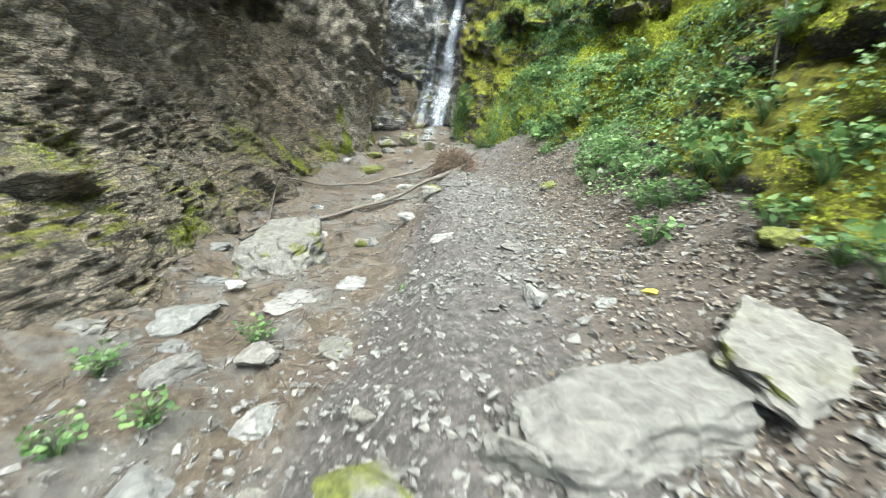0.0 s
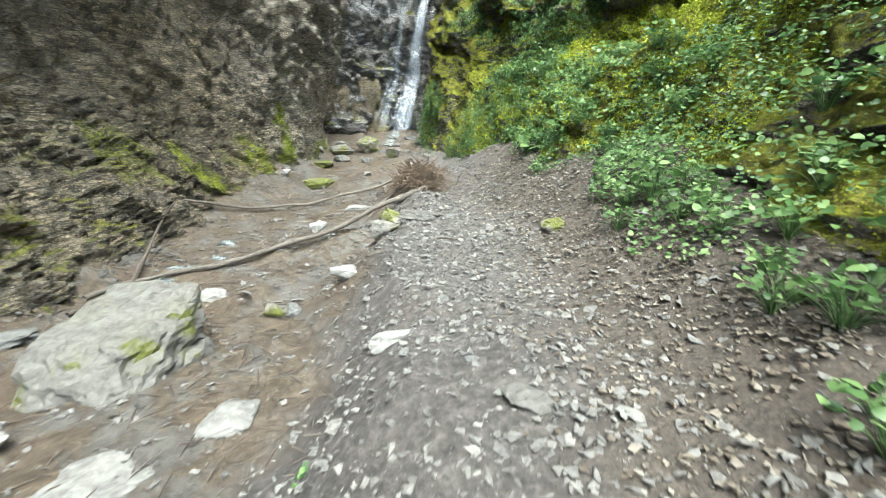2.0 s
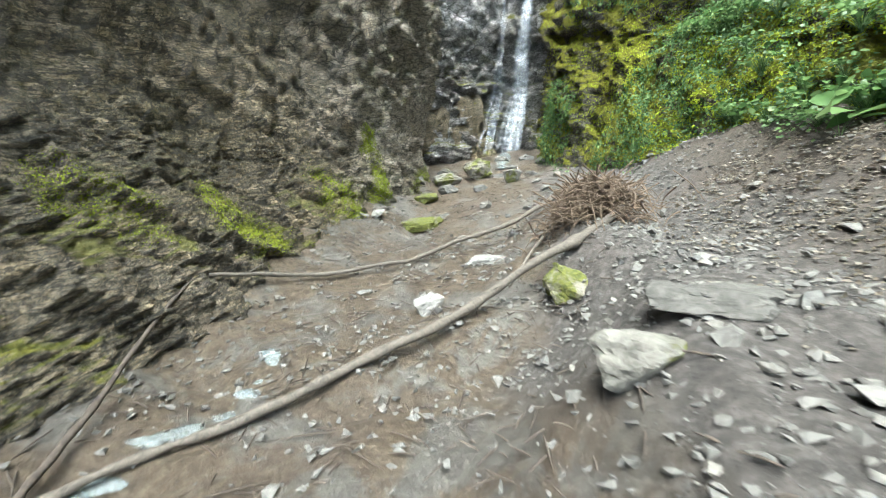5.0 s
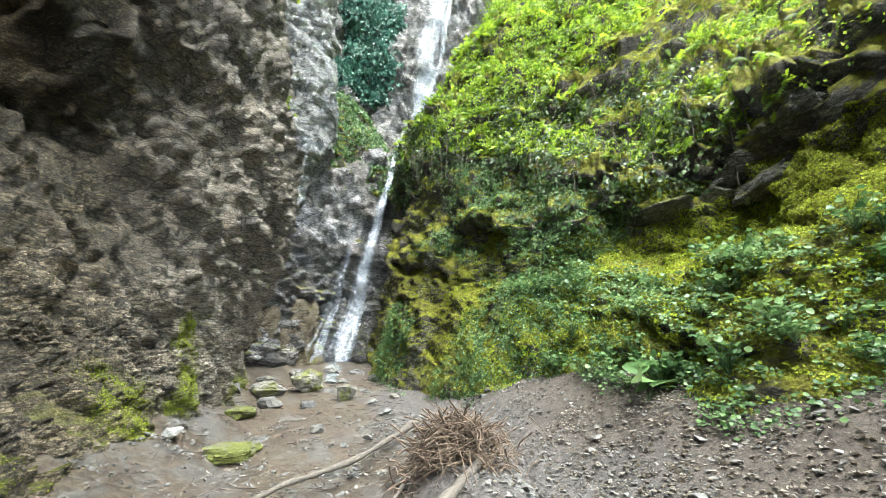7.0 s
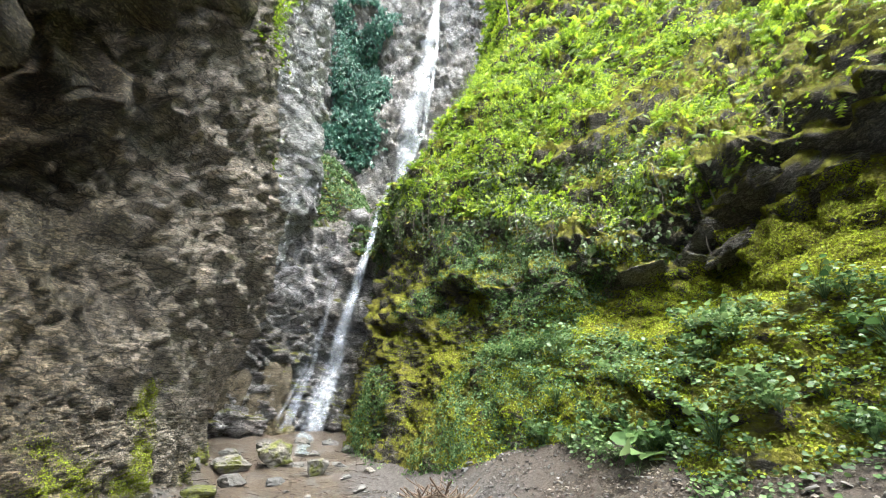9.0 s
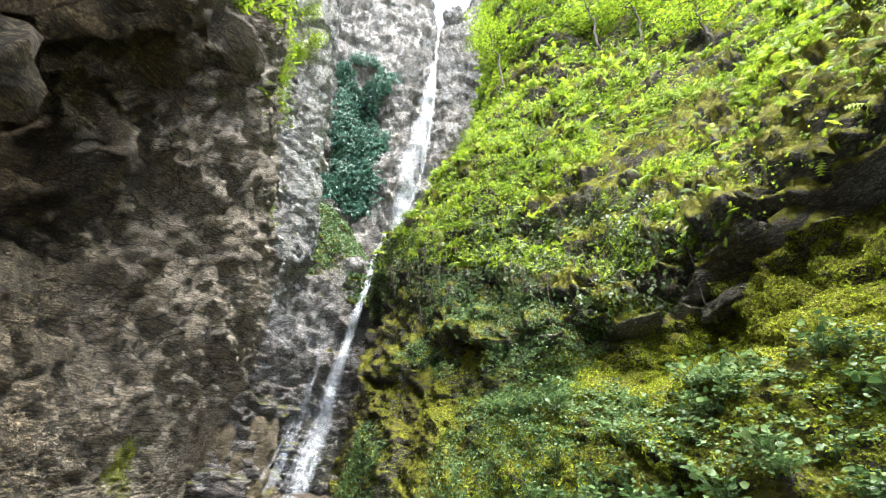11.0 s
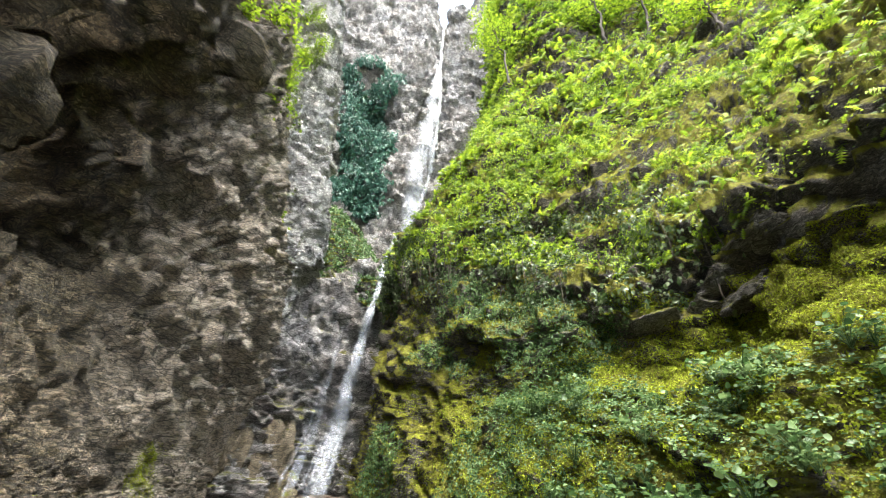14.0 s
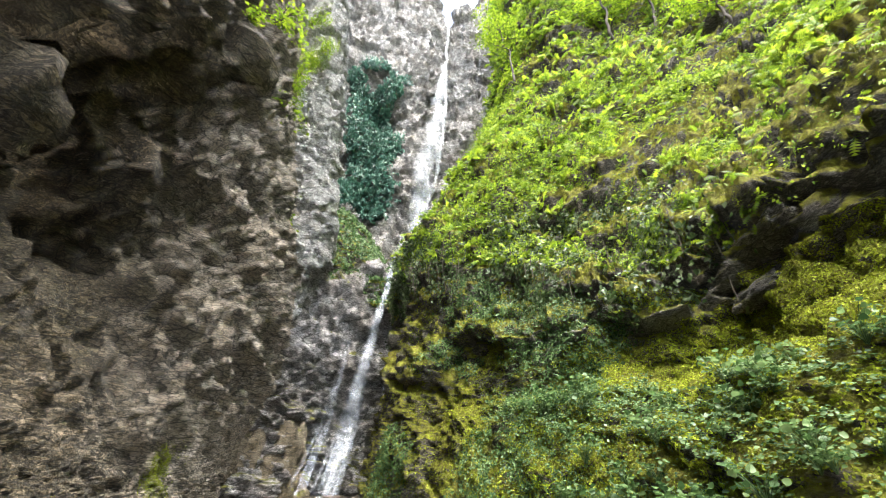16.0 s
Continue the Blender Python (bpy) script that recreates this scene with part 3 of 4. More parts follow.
# the ledge climbs towards the fall: read both profiles along it
rx = near_r + (far_r - near_r) * mix_r
rx = rx + 0.7 * step(1, -6, ry)
rx = rx - 0.85 * step(7.6, 9.6, ry) * (1 - step(13.5, 16.5, ry)) * step(0.0, 0.9, rz) * (1 - step(2.4, 3.4, rz))
right_p = rugged(np.stack([rx, ry, rz], -1)[::-1], (0.18 + 0.14 * step(0.9, 2.5, rz) + 0.28 * step(3.6, 4.6, rz))[::-1], 91, 0.9, -0.6)
right_n = normals_of(right_p)
wall_right = new("wall_right", mesh_of("wall_right", right_p.reshape(-1, 3), grid_faces(*rx.shape), ROCK_RIGHT))
tagged(wall_right, "steep mossy rock slope overgrown with ferns and herbs", "slope", kind="structure")

# ---- wooded valley side far behind the walker ----
vx, vz = np.meshgrid(np.linspace(-60, 60, 90), np.linspace(-9, 26, 40), indexing="ij")
valley_p = rugged(np.stack([vx, -58 - 0.9 * vz - 0.004 * vx ** 2, vz * 0.6 - 4], -1), 2.2, 131, 0.15)
valley = new("backdrop", mesh_of("backdrop", valley_p.reshape(-1, 3), grid_faces(*vx.shape), LEAF_SPRING))
tagged(valley, "far green wooded valley side", "hillside", kind="structure")


def on_grid(p, axes, a, b):
    """The place of a wall grid nearest to (a, b) in two of its axes."""
    q = p.reshape(-1, 3)
    return q[np.argmin((q[:, axes[0]] - a) ** 2 + (q[:, axes[1]] - b) ** 2)]


# ---- the waterfall ----
def on_back(x, z, off):
    """Just in front of the back cliff."""
    q = back_p.reshape(-1, 3)
    d = (q[:, 0] - x) ** 2 + (q[:, 2] - z) ** 2
    k = np.argsort(d)[:12]
    return np.array([x, q[k, 1].min() - off, z])


def strand(points, widths, mat, name, parent, off, rng, n=60, across=7):
    """A band of water that runs over the rock through points of (x, z)."""
    pts = np.array(points, float)
    s = np.linspace(0, 1, n)
    k = np.linspace(0, 1, len(pts))
    line = np.stack([np.interp(s, k, pts[:, 0]), np.interp(s, k, pts[:, 1])], 1)
    w = np.interp(s, np.linspace(0, 1, len(widths)), widths)
    wob = 0.12 * fbm(np.stack([line[:, 1] * 0.8, 0 * s, 0 * s + rng.integers(99)], 1), 3, 2)
    rows = []
    for (x, z), wide, o in zip(line, w, wob):
        mid = on_back(x + o * wide, z, off)
        rows.append([mid + np.array([u * wide, -0.10 * wide * (1 - 4 * u * u), 0]) for u in np.linspace(-0.5, 0.5, across)])
    p = np.array(rows)
    for _ in range(2):
        p[1:-1, :, 1] = (p[:-2, :, 1] + p[1:-1, :, 1] + p[2:, :, 1]) / 3
    p[:, :, 1] += 0.04 * fbm(p.reshape(-1, 3) * 4, 2, 8).reshape(p.shape[:2])
    me = mesh_of(name, p.reshape(-1, 3), grid_faces(*p.shape[:2]), mat)
    thick = np.tile(1 - np.abs(np.linspace(-1, 1, across)) ** 2.0, len(p))
    me.attributes.new("body", "FLOAT", "POINT").data.foreach_set("value", thick.astype(np.float32))
    return part(name, me, parent)


rng = np.random.default_rng(5)
fall = tagged(new("waterfall"), "tall thin white waterfall sliding down wet rock", "waterfall")
strand([(3.95, 44), (3.75, 38.5), (3.5, 32), (3.25, 25), (2.6, 18.3)], [0.6, 0.5, 0.5, 0.5, 0.55], FOAM, "upper_stream", fall, 0.35, rng)
strand([(3.4, 33), (2.8, 26), (2.1, 20), (1.4, 15.2)], [0.7, 1.5, 2.0, 1.4], WATER_VEIL, "veil", fall, 0.22, rng)
strand([(2.6, 18.3), (2.0, 16.4), (1.25, 14.4), (0.42, 12.0)], [0.5, 0.42, 0.36, 0.26], FOAM, "middle_stream", fall, 0.3, rng)
strand([(2.2, 18), (1.4, 15), (0.7, 13)], [1.3, 1.1, 0.6], WATER_FALL, "middle_veil", fall, 0.2, rng)
strand([(0.42, 12.0), (0.2, 10.4), (-0.15, 8.3), (-0.62, 5.6), (-0.9, 3.6), (-1.35, 1.5)], [0.25, 0.4, 0.5, 0.6, 0.75, 0.9], WATER_VEIL, "lower_stream", fall, 0.2, rng)
MAIN = ([(0.36, 12.0), (0.0, 9.3), (-0.31, 7.6), (-0.8, 5.2), (-1.08, 3.5), (-1.6, 1.5)], [(0.42, 12.0), (0.28, 10.4), (-0.03, 8.5), (-0.47, 5.8), (-0.7, 3.6), (-1.05, 1.5)])
for k in range(9):
    lane = np.array(MAIN[k % 2]) + np.outer(np.linspace(0.02, 0.2, 6) * (rng.normal() if k > 1 else 0), (1, 0))
    wide = 0.12 if k < 2 else 0.075
    strand(lane, [wide * 0.8, wide, wide * 1.1, wide * 1.3, wide * 1.6, wide * 2.2], FOAM_LOW, "thread", fall, 0.24 + 0.03 * (k % 3), rng)
for k in range(4):
    lane = np.array([(-1.2, 7.4), (-1.32, 5.7), (-1.6, 3.6), (-2.05, 1.5)]) + np.outer(np.linspace(0.0, 0.3, 4) * rng.normal(), (1, 0))
    strand(lane, [0.03, 0.06, 0.12, 0.26], FOAM_LOW, "side_thread", fall, 0.22, rng)
strand([(0.60, 9.0), (0.5, 7.6), (0.40, 6.2), (0.25, 4.6), (0.0, 3.0)], [0.08, 0.12, 0.14, 0.12, 0.08], FOAM_LOW, "right_trickle", fall, 0.75, rng)


# ---- stones ----
def hull(count, rng, squash=(1, 1, 0.7)):
    """A broken stone: the convex hull of points near an ellipsoid."""
    bm = bmesh.new()
    for _ in range(count):
        d = Vector(rng.normal(size=3)).normalized()
        r = rng.uniform(0.8, 1.1)
        bm.verts.new((d.x * squash[0] * r * 0.5, d.y * squash[1] * r * 0.5, d.z * squash[2] * r * 0.5))
    got = bmesh.ops.convex_hull(bm, input=bm.verts)
    bmesh.ops.delete(bm, geom=[v for v in bm.verts if not v.link_faces], context="VERTS")
    bmesh.ops.recalc_face_normals(bm, faces=bm.faces)
    return bm


def hull_of(corners, size):
    """The hull of given corners, in metres, brought to unit size."""
    bm = bmesh.new()
    for c in corners:
        bm.verts.new([a / b for a, b in zip(c, size)])
    bmesh.ops.convex_hull(bm, input=bm.verts)
    bmesh.ops.delete(bm, geom=[v for v in bm.verts if not v.link_faces], context="VERTS")
    bmesh.ops.recalc_face_normals(bm, faces=bm.faces)
    return bm


def boulder_mesh(name, size, seed, mat, blocky=14, corners=None, rough=1.0):
    """A large stone with worn edges and a rough skin, its foot at z = 0."""
    r = np.random.default_rng(seed)
    bm = hull(blocky, r, (1, 1, 1)) if corners is None else hull_of(corners, size)
    bmesh.ops.triangulate(bm, faces=bm.faces)
    for _ in range(4 if max(size) > 0.55 else 3):
        bmesh.ops.subdivide_edges(bm, edges=[e for e in bm.edges if e.calc_length() > 0.08], cuts=1)
        bmesh.ops.triangulate(bm, faces=bm.faces)
    for _ in range(2):
        bmesh.ops.smooth_vert(bm, verts=bm.verts, factor=0.35, use_axis_x=True, use_axis_y=True, use_axis_z=True)
    bm.normal_update()
    co = np.array([v.co for v in bm.verts])
    nr = np.array([v.normal for v in bm.verts])
    co = co + rough * nr * (0.030 * facets(co * 5 + seed, seed) + 0.03 * fbm(co * 6 + seed, 3, seed))[:, None]
    co = co * np.array(size)
    co[:, 2] -= co[:, 2].min()
    for v, c in zip(bm.verts, co):
        v.co = c
    me = bpy.data.meshes.new(name)
    bm.to_mesh(me)
    bm.free()
    me.materials.append(mat)
    for p in me.polygons:
        p.use_smooth = False
    return me


def boulder(name, x, y, size, seed, mat, label, turn=0.0, sink=0.06, lean=(0, 0), blocky=14, corners=None):
    ob = new(name, boulder_mesh(name, size, seed, mat, blocky, corners))
    z = float(ground_z(np.array([x]), np.array([y]))[0])
    ob.matrix_world = pose(x, y, z - sink * size[2] - 0.01, lean[0], lean[1], turn)
    return tagged(ob, label, "boulder" if max(size) > 0.3 else "stone")


boulder("boulder", -1.70, 5.80, (1.0, 1.2, 0.7), 12, STONE_MOSS, "pale angular boulder with moss down its side beside the creek", 0, 0.12, corners=(
    (-0.50, -0.55, 0), (0.48, -0.62, 0), (0.52, 0.3, 0), (-0.5, 0.6, 0), (-0.48, -0.30, 0.42), (0.22, -0.34, 0.44), (0.36, 0.48, 0.64), (-0.42, 0.52, 0.62), (0.42, 0.1, 0.50), (-0.1, -0.5, 0.30)))
boulder("boulder", 1.55, 2.15, (1.15, 0.7, 0.25), 31, STONE, "broad flat pale stone slab sunk in the path", 0, 0.3, corners=(
    (-0.50, -0.02, 0.2), (-0.15, 0.17, 0.23), (0.45, 0.42, 0.2), (0.48, 0.05, 0.2), (0.05, -0.1, 0.22), (-0.25, -0.34, 0.2), (-0.45, -0.25, 0.18), (-0.52, -0.05, 0), (0.5, 0.42, 0), (0.52, 0.0, 0), (-0.3, -0.4, 0)))
boulder("boulder", 1.08, 1.92, (0.36, 0.42, 0.30), 33, STONE_MOSS, "upright cracked stone at the slab's edge", 30, 0.25)
boulder("boulder", 2.28, 2.42, (0.6, 0.75, 0.28), 35, STONE_MOSS, "tilted pale stone with a moss cap on the bank", 0, 0.1, corners=(
    (0.02, 0.40, 0.26), (0.30, 0.05, 0.20), (-0.20, -0.36, 0.10), (-0.30, 0.0, 0.18), (0.0, -0.3, 0.12), (0.05, 0.42, 0), (0.32, 0.0, 0), (-0.2, -0.38, 0.02), (-0.32, 0.02, 0)))
boulder("boulder", 1.30, 3.35, (0.24, 0.22, 0.20), 37, STONE_GREY, "grey angular stone standing in the path", 10)
boulder("boulder", 1.79, 3.30, (0.26, 0.12, 0.10), 39, STONE_GREY, "long dark stone lying in the path", 20)
boulder("boulder", 0.56, 1.80, (0.44, 0.34, 0.30), 41, STONE_GREEN, "low stone coated in wet green moss", 0, 0.08)
boulder("boulder", 0.38, 2.40, (0.19, 0.15, 0.13), 43, STONE, "rounded cream stone on the path", 40)
boulder("boulder", -1.30, 3.25, (0.62, 0.36, 0.26), 45, STONE, "pale flat stone among creek plants", 30, 0.2)
boulder("boulder", -0.85, 3.50, (0.42, 0.34, 0.22), 47, STONE, "pale stone beside the creek", -20, 0.2)
boulder("boulder", -1.85, 4.85, (0.30, 0.22, 0.14), 49, STONE_WHITE, "small flat white stone by the creek", 5)
boulder("boulder", -1.1, 4.6, (0.8, 0.6, 0.16), 51, STONE_GREY, "broad low wet grey rock in the creek bank", 25, 0.45)
boulder("boulder", -0.90, 6.80, (0.28, 0.24, 0.20), 53, STONE_GREEN, "small stone half covered in green moss", 15)
boulder("boulder", -0.72, 6.78, (0.20, 0.18, 0.18), 54, STONE_GREY, "small grey stone beside a mossy one", 65)
boulder("boulder", -1.70, 7.05, (0.32, 0.24, 0.18), 56, STONE_WHITE, "white stone behind the large boulder", 15)
boulder("boulder", -0.22, 6.85, (0.44, 0.30, 0.24), 55, STONE_WHITE, "white flat-topped stone in the mud", 35)
boulder("boulder", -1.23, 9.40, (0.36, 0.30, 0.28), 57, STONE_WHITE, "white rounded stone on wet sand", 12, 0.15)
boulder("boulder", -0.88, 10.75, (0.58, 0.34, 0.22), 59, STONE_WHITE, "flat pale stone under the thin branch", 5, 0.15)
boulder("boulder", -0.15, 10.60, (0.34, 0.26, 0.15), 60, STONE, "small pale stone beside the branch", 45, 0.15)
boulder("boulder", -2.85, 12.30, (0.30, 0.24, 0.22), 61, STONE_WHITE, "white stone at the foot of the cliff", 0)
boulder("boulder", -0.06, 9.35, (0.42, 0.62, 0.44), 63, STONE_GREEN, "mossy stone under the thick branch", 40, 0.25)
boulder("boulder", 0.12, 7.60, (0.46, 0.40, 0.30), 65, STONE_MOSS, "pale rounded boulder with a moss patch on gravel", 25, 0.2)
boulder("boulder", 0.52, 7.95, (0.62, 0.46, 0.22), 67, STONE, "broad flat pale stone in the path", -10, 0.3)
boulder("boulder", 2.00, 7.16, (0.40, 0.32, 0.22), 69, STONE_GREEN, "mossy stone at the foot of the slope", 5, 0.2)
boulder("boulder", 0.56, 5.30, (0.50, 0.28, 0.16), 71, STONE_WHITE, "long flat white stone sunk in the path", 25, 0.3)
boulder("boulder", 1.24, 4.55, (0.34, 0.26, 0.12), 73, STONE, "flat pale stone in the path", -15, 0.35)
boulder("boulder", -1.75, 16.3, (0.80, 0.60, 0.55), 75, STONE_GREEN, "dark mossy rock before the waterfall", 10, 0.15)
boulder("boulder", -2.45, 16.0, (0.85, 0.60, 0.42), 77, STONE_MOSS, "grey stone with a mossy flank before the waterfall", 35, 0.2)
boulder("boulder", -0.85, 15.6, (0.55, 0.48, 0.42), 79, STONE_MOSS, "pale mossy rock before the waterfall", 60, 0.2)
boulder("boulder", -1.55, 15.2, (0.45, 0.35, 0.26), 80, STONE_GREY, "grey stone in the creek", 20, 0.2)
boulder("boulder", -2.0, 17.2, (0.5, 0.4, 0.5), 82, STONE, "pale upright stone before the waterfall", 20, 0.2)
boulder("boulder", -2.15, 12.5, (1.05, 0.6, 0.34), 81, STONE_GREEN, "low mossy rock at the edge of the creek", 15, 0.12)
boulder("boulder", -2.55, 14.2, (0.7, 0.5, 0.32), 83, STONE_GREEN, "low mossy rock near the cliff", 45, 0.12)
for k, (x, y, s) in enumerate(((-0.4, 12.8, 0.26), (-1.2, 13.4, 0.34), (-2.0, 13.3, 0.4), (-0.1, 14.0, 0.3), (-1.1, 14.4, 0.28), (-2.2, 14.9, 0.5), (-0.3, 15.3, 0.3), (-2.9, 15.3, 0.5), (-1.3, 16.6, 0.5), (-0.4, 16.6, 0.4), (-2.7, 16.9, 0.6), (-1.0, 17.6, 0.45), (-0.2, 17.8, 0.5), (-2.2, 18.4, 0.6), (-1.4, 19.0, 0.5), (-0.6, 19.4, 0.6), (0.2, 15.8, 0.35), (-1.7, 11.9, 0.22), (-0.6, 11.7, 0.24), (-2.5, 10.9, 0.22))):
    boulder("boulder", x, y, (s, s * 0.8, s * 0.55), 400 + k, (STONE_GREY, STONE_MOSS, STONE)[k % 3], "rounded grey creek stone on wet gravel", 37 * k, 0.25)
for k, (x, y, s) in enumerate(((-2.3, 2.2, 0.8), (-1.6, 1.9, 0.7), (-0.9, 2.2, 0.75), (-2.5, 3.6, 0.7), (-1.9, 4.1, 0.8), (-0.5, 2.9, 0.5), (-0.35, 3.9, 0.6), (-2.2, 5.0, 0.6), (-0.6, 5.3, 0.55), (-0.2, 2.2, 0.55), (-1.7, 3.7, 0.5), (-2.6, 5.7, 0.5), (-0.1, 1.6, 0.5), (-1.2, 1.5, 0.6))):
    boulder("boulder", x, y, (s, s * 0.75, s * 0.35), 450 + k, STONE_GREY if k % 3 else STONE_MOSS, "low wet grey slab of rock in the creek bank", 53 * k, 0.35)
boulder("boulder", 2.75, 3.3, (0.30, 0.26, 0.18), 85, STONE_GREEN, "moss-covered stone on the leafy bank", 20, 0.2)

for x, y, size, seed in ((-3.3, 21.0, (2.8, 2.2, 4.2), 611), (-4.3, 20.0, (2.2, 1.8, 4.4), 613), (-2.5, 20.9, (1.7, 1.3, 1.9), 617)):
    outcrop = new("rock_outcrop", boulder_mesh("rock_outcrop", size, seed, ROCK_TAN, 40, rough=2.2))
    outcrop.matrix_world = pose(x - 0.15, y + 0.55, 0.5, -8, 6, 20)
    tagged(outcrop, "tan weathered rock outcrop beside the waterfall's foot", "rock", kind="structure")

# ---- broken rock band that juts from the right slope ----
r = np.random.default_rng(63)
for k in range(26):
    y = 7.2 + 6.8 * (k + 0.5) / 26 + 0.15 * r.normal()
    z = 4.05 + 0.05 * (y - 8) + r.choice([-0.15, 0.2, 0.55, 0.95])
    at = on_grid(right_p, (1, 2), y, z)
    s = r.uniform(0.55, 1.15)
    ob = new("rock_slab", boulder_mesh("rock_slab", (s * 0.8, s * 1.3, s * 0.5), 500 + k, ROCK_DARK, 10))
    ob.matrix_world = pose(at[0] + 0.12 + 0.1 * r.normal(), at[1], at[2] - 0.25 * s, -14 + 6 * r.normal(), 10 + 8 * r.normal(), 15 * r.normal())
    tagged(ob, "dark broken rock slab jutting from the mossy slope", "rock", "rock slabs of the ledge")

rng = np.random.default_rng(11)
STONE_SHAPES = []
for k in range(10):
    bm = hull(9, rng, (1, rng.uniform(0.55, 0.95), rng.uniform(0.3, 0.6)))
    me = bpy.data.meshes.new("stone")
    bmesh.ops.triangulate(bm, faces=bm.faces)
    bm.to_mesh(me)
    bm.free()
    me.materials.append(GRAVEL if k % 3 else STONE_GREY)
    STONE_SHAPES.append(me)


def on_path(x, y):
    """How stony a place is: full on the path, less in the creek and on the bank."""
    shore = curve(y, [(-10, -0.4), (2, -0.3), (5.5, -0.2), (7, -0.5), (9, 0.0), (11, 0.2), (13, 0.0), (30, -1)])
    return np.clip(step(shore - 0.2, shore + 0.5, x), 0.60, 1) * (1 - 0.3 * step(bank_x(y) + 0.2, bank_x(y) + 0.8, x))


count = 0
while count < 295:
    x, y = rng.uniform(-2.4, 2.6), rng.uniform(1.6, 14.5)
    if rng.random() > on_path(np.array([x]), np.array([y]))[0]:
        continue
    z = float(ground_z(np.array([x]), np.array([y]))[0])
    s = 0.06 + 0.13 * rng.random() ** 2.2
    ob = new("stone", STONE_SHAPES[rng.integers(10)])
    ob.matrix_world = pose(x, y, z + 0.10 * s, rng.normal() * 10, rng.normal() * 10, rng.uniform(0, 360)) @ Matrix.Diagonal((s, s, s, 1))
    tagged(ob, "small pale angular stone lying on the path", "stone", "loose stones on the path")
    count += 1

# gravel, too fine to count
shapes = []
for k in range(10):
    bm = hull(7, rng, (1, rng.uniform(0.55, 0.95), rng.uniform(0.3, 0.55)))
    bmesh.ops.triangulate(bm, faces=bm.faces)
    bm.verts.index_update()
    shapes.append((np.array([v.co for v in bm.verts]), np.array([[v.index for v in p.verts] for p in bm.faces])))
    bm.free()
n = 56000
x, y = rng.uniform(-3.0, 3.2, n), 0.9 + 13 * rng.random(n) ** 1.35
keep = rng.random(n) < on_path(x, y) * (0.45 + 0.55 * step(-0.35, 0.25, fbm(np.stack([x, y, 0 * x], 1) * 1.3, 3, 40)))
x, y = x[keep], y[keep]
z = ground_z(x, y)
pieces = []
for a, b, c in zip(x, y, z):
    v, f = shapes[rng.integers(10)]
    s = 0.016 + 0.085 * rng.random() ** 2.6
    turn = Matrix.Rotation(rng.uniform(0, 6.28), 3, "Z") @ Matrix.Rotation(rng.normal() * 0.35, 3, "X")
    pieces.append((v @ np.array(turn).T * s + (a, b, c + 0.1 * s), f))
gv, gf = joined(pieces)
gravel = new("gravel", mesh_of("gravel", gv, gf, GRAVEL, False))
tagged(gravel, "loose pale limestone gravel scattered over the path", "gravel", kind="stuff")


# ---- driftwood ----
def gz_at(x, y):
    return float(ground_z(np.array([x]), np.array([y]))[0])


def branch(name, points, thick, thin, mat, label, seed, twigs=0, lift=0.0):
    r = np.random.default_rng(seed)
    pts = [(x, y, gz_at(x, y) + thick + lift + dz) for x, y, dz in points]
    line = bent(pts, 46, 0.05, r)
    rad = np.linspace(thick, thin, 46) * (1 + 0.15 * r.normal(size=46))
    top = tagged(new(name), label, "branch")
    v, f = tube(line, rad, 9)
    part("stem", mesh_of("stem", v, f, mat), top)
    for _ in range(twigs):
        k = r.integers(14, 44)
        d = r.normal(size=3) * (1, 1, 0.4)
        d[2] = abs(d[2])
        d /= np.linalg.norm(d)
        end = line[k] + d * r.uniform(0.15, 0.4)
        v, f = tube(bent([line[k], (line[k] + end) / 2 + 0.02, end], 10, 0.02, r), np.linspace(rad[k] * 0.5, 0.003, 10), 6)
        part("twig", mesh_of("twig", v, f, mat), top)
    return top


branch("branch", [(0.62, 10.5, 0.10), (0.0, 9.65, 0.10), (-0.65, 9.3, 0.10), (-1.35, 8.45, 0.05), (-2.0, 7.85, 0.05), (-2.5, 7.1, 0.05), (-2.62, 6.45, 0.05)], 0.045, 0.026, BARK, "long bare grey-brown branch lying across the creek bed", 3, 2)
branch("branch", [(0.1, 11.9, 0.12), (-0.6, 11.6, 0.12), (-1.3, 11.1, 0.07), (-1.95, 10.4, 0.06), (-2.65, 9.85, 0.06), (-3.1, 8.95, 0.10)], 0.038, 0.02, BARK, "thin bare branch lying on wet sand", 4, 2)
branch("branch", [(-2.55, 6.3, 0.02), (-2.5, 6.9, 0.05), (-2.75, 7.6, 0.12), (-3.05, 8.7, 0.25)], 0.028, 0.012, BARK_DARK, "dark wet branch leaning on the cliff foot", 5, 1)
branch("branch", [(0.25, 10.95, 0.2), (-0.2, 10.4, 0.12), (-0.55, 9.85, 0.04)], 0.03, 0.012, BARK, "short bare branch beside the brushwood", 8, 1)
branch("branch", [(0.75, 6.9, 0.0), (1.05, 7.0, 0.0)], 0.012, 0.006, BARK_DARK, "short dark stick on the path", 6)
branch("branch", [(0.0, 6.1, 0.0), (0.12, 6.35, 0.0)], 0.008, 0.004, BARK_DARK, "small dark stick on the mud", 7)

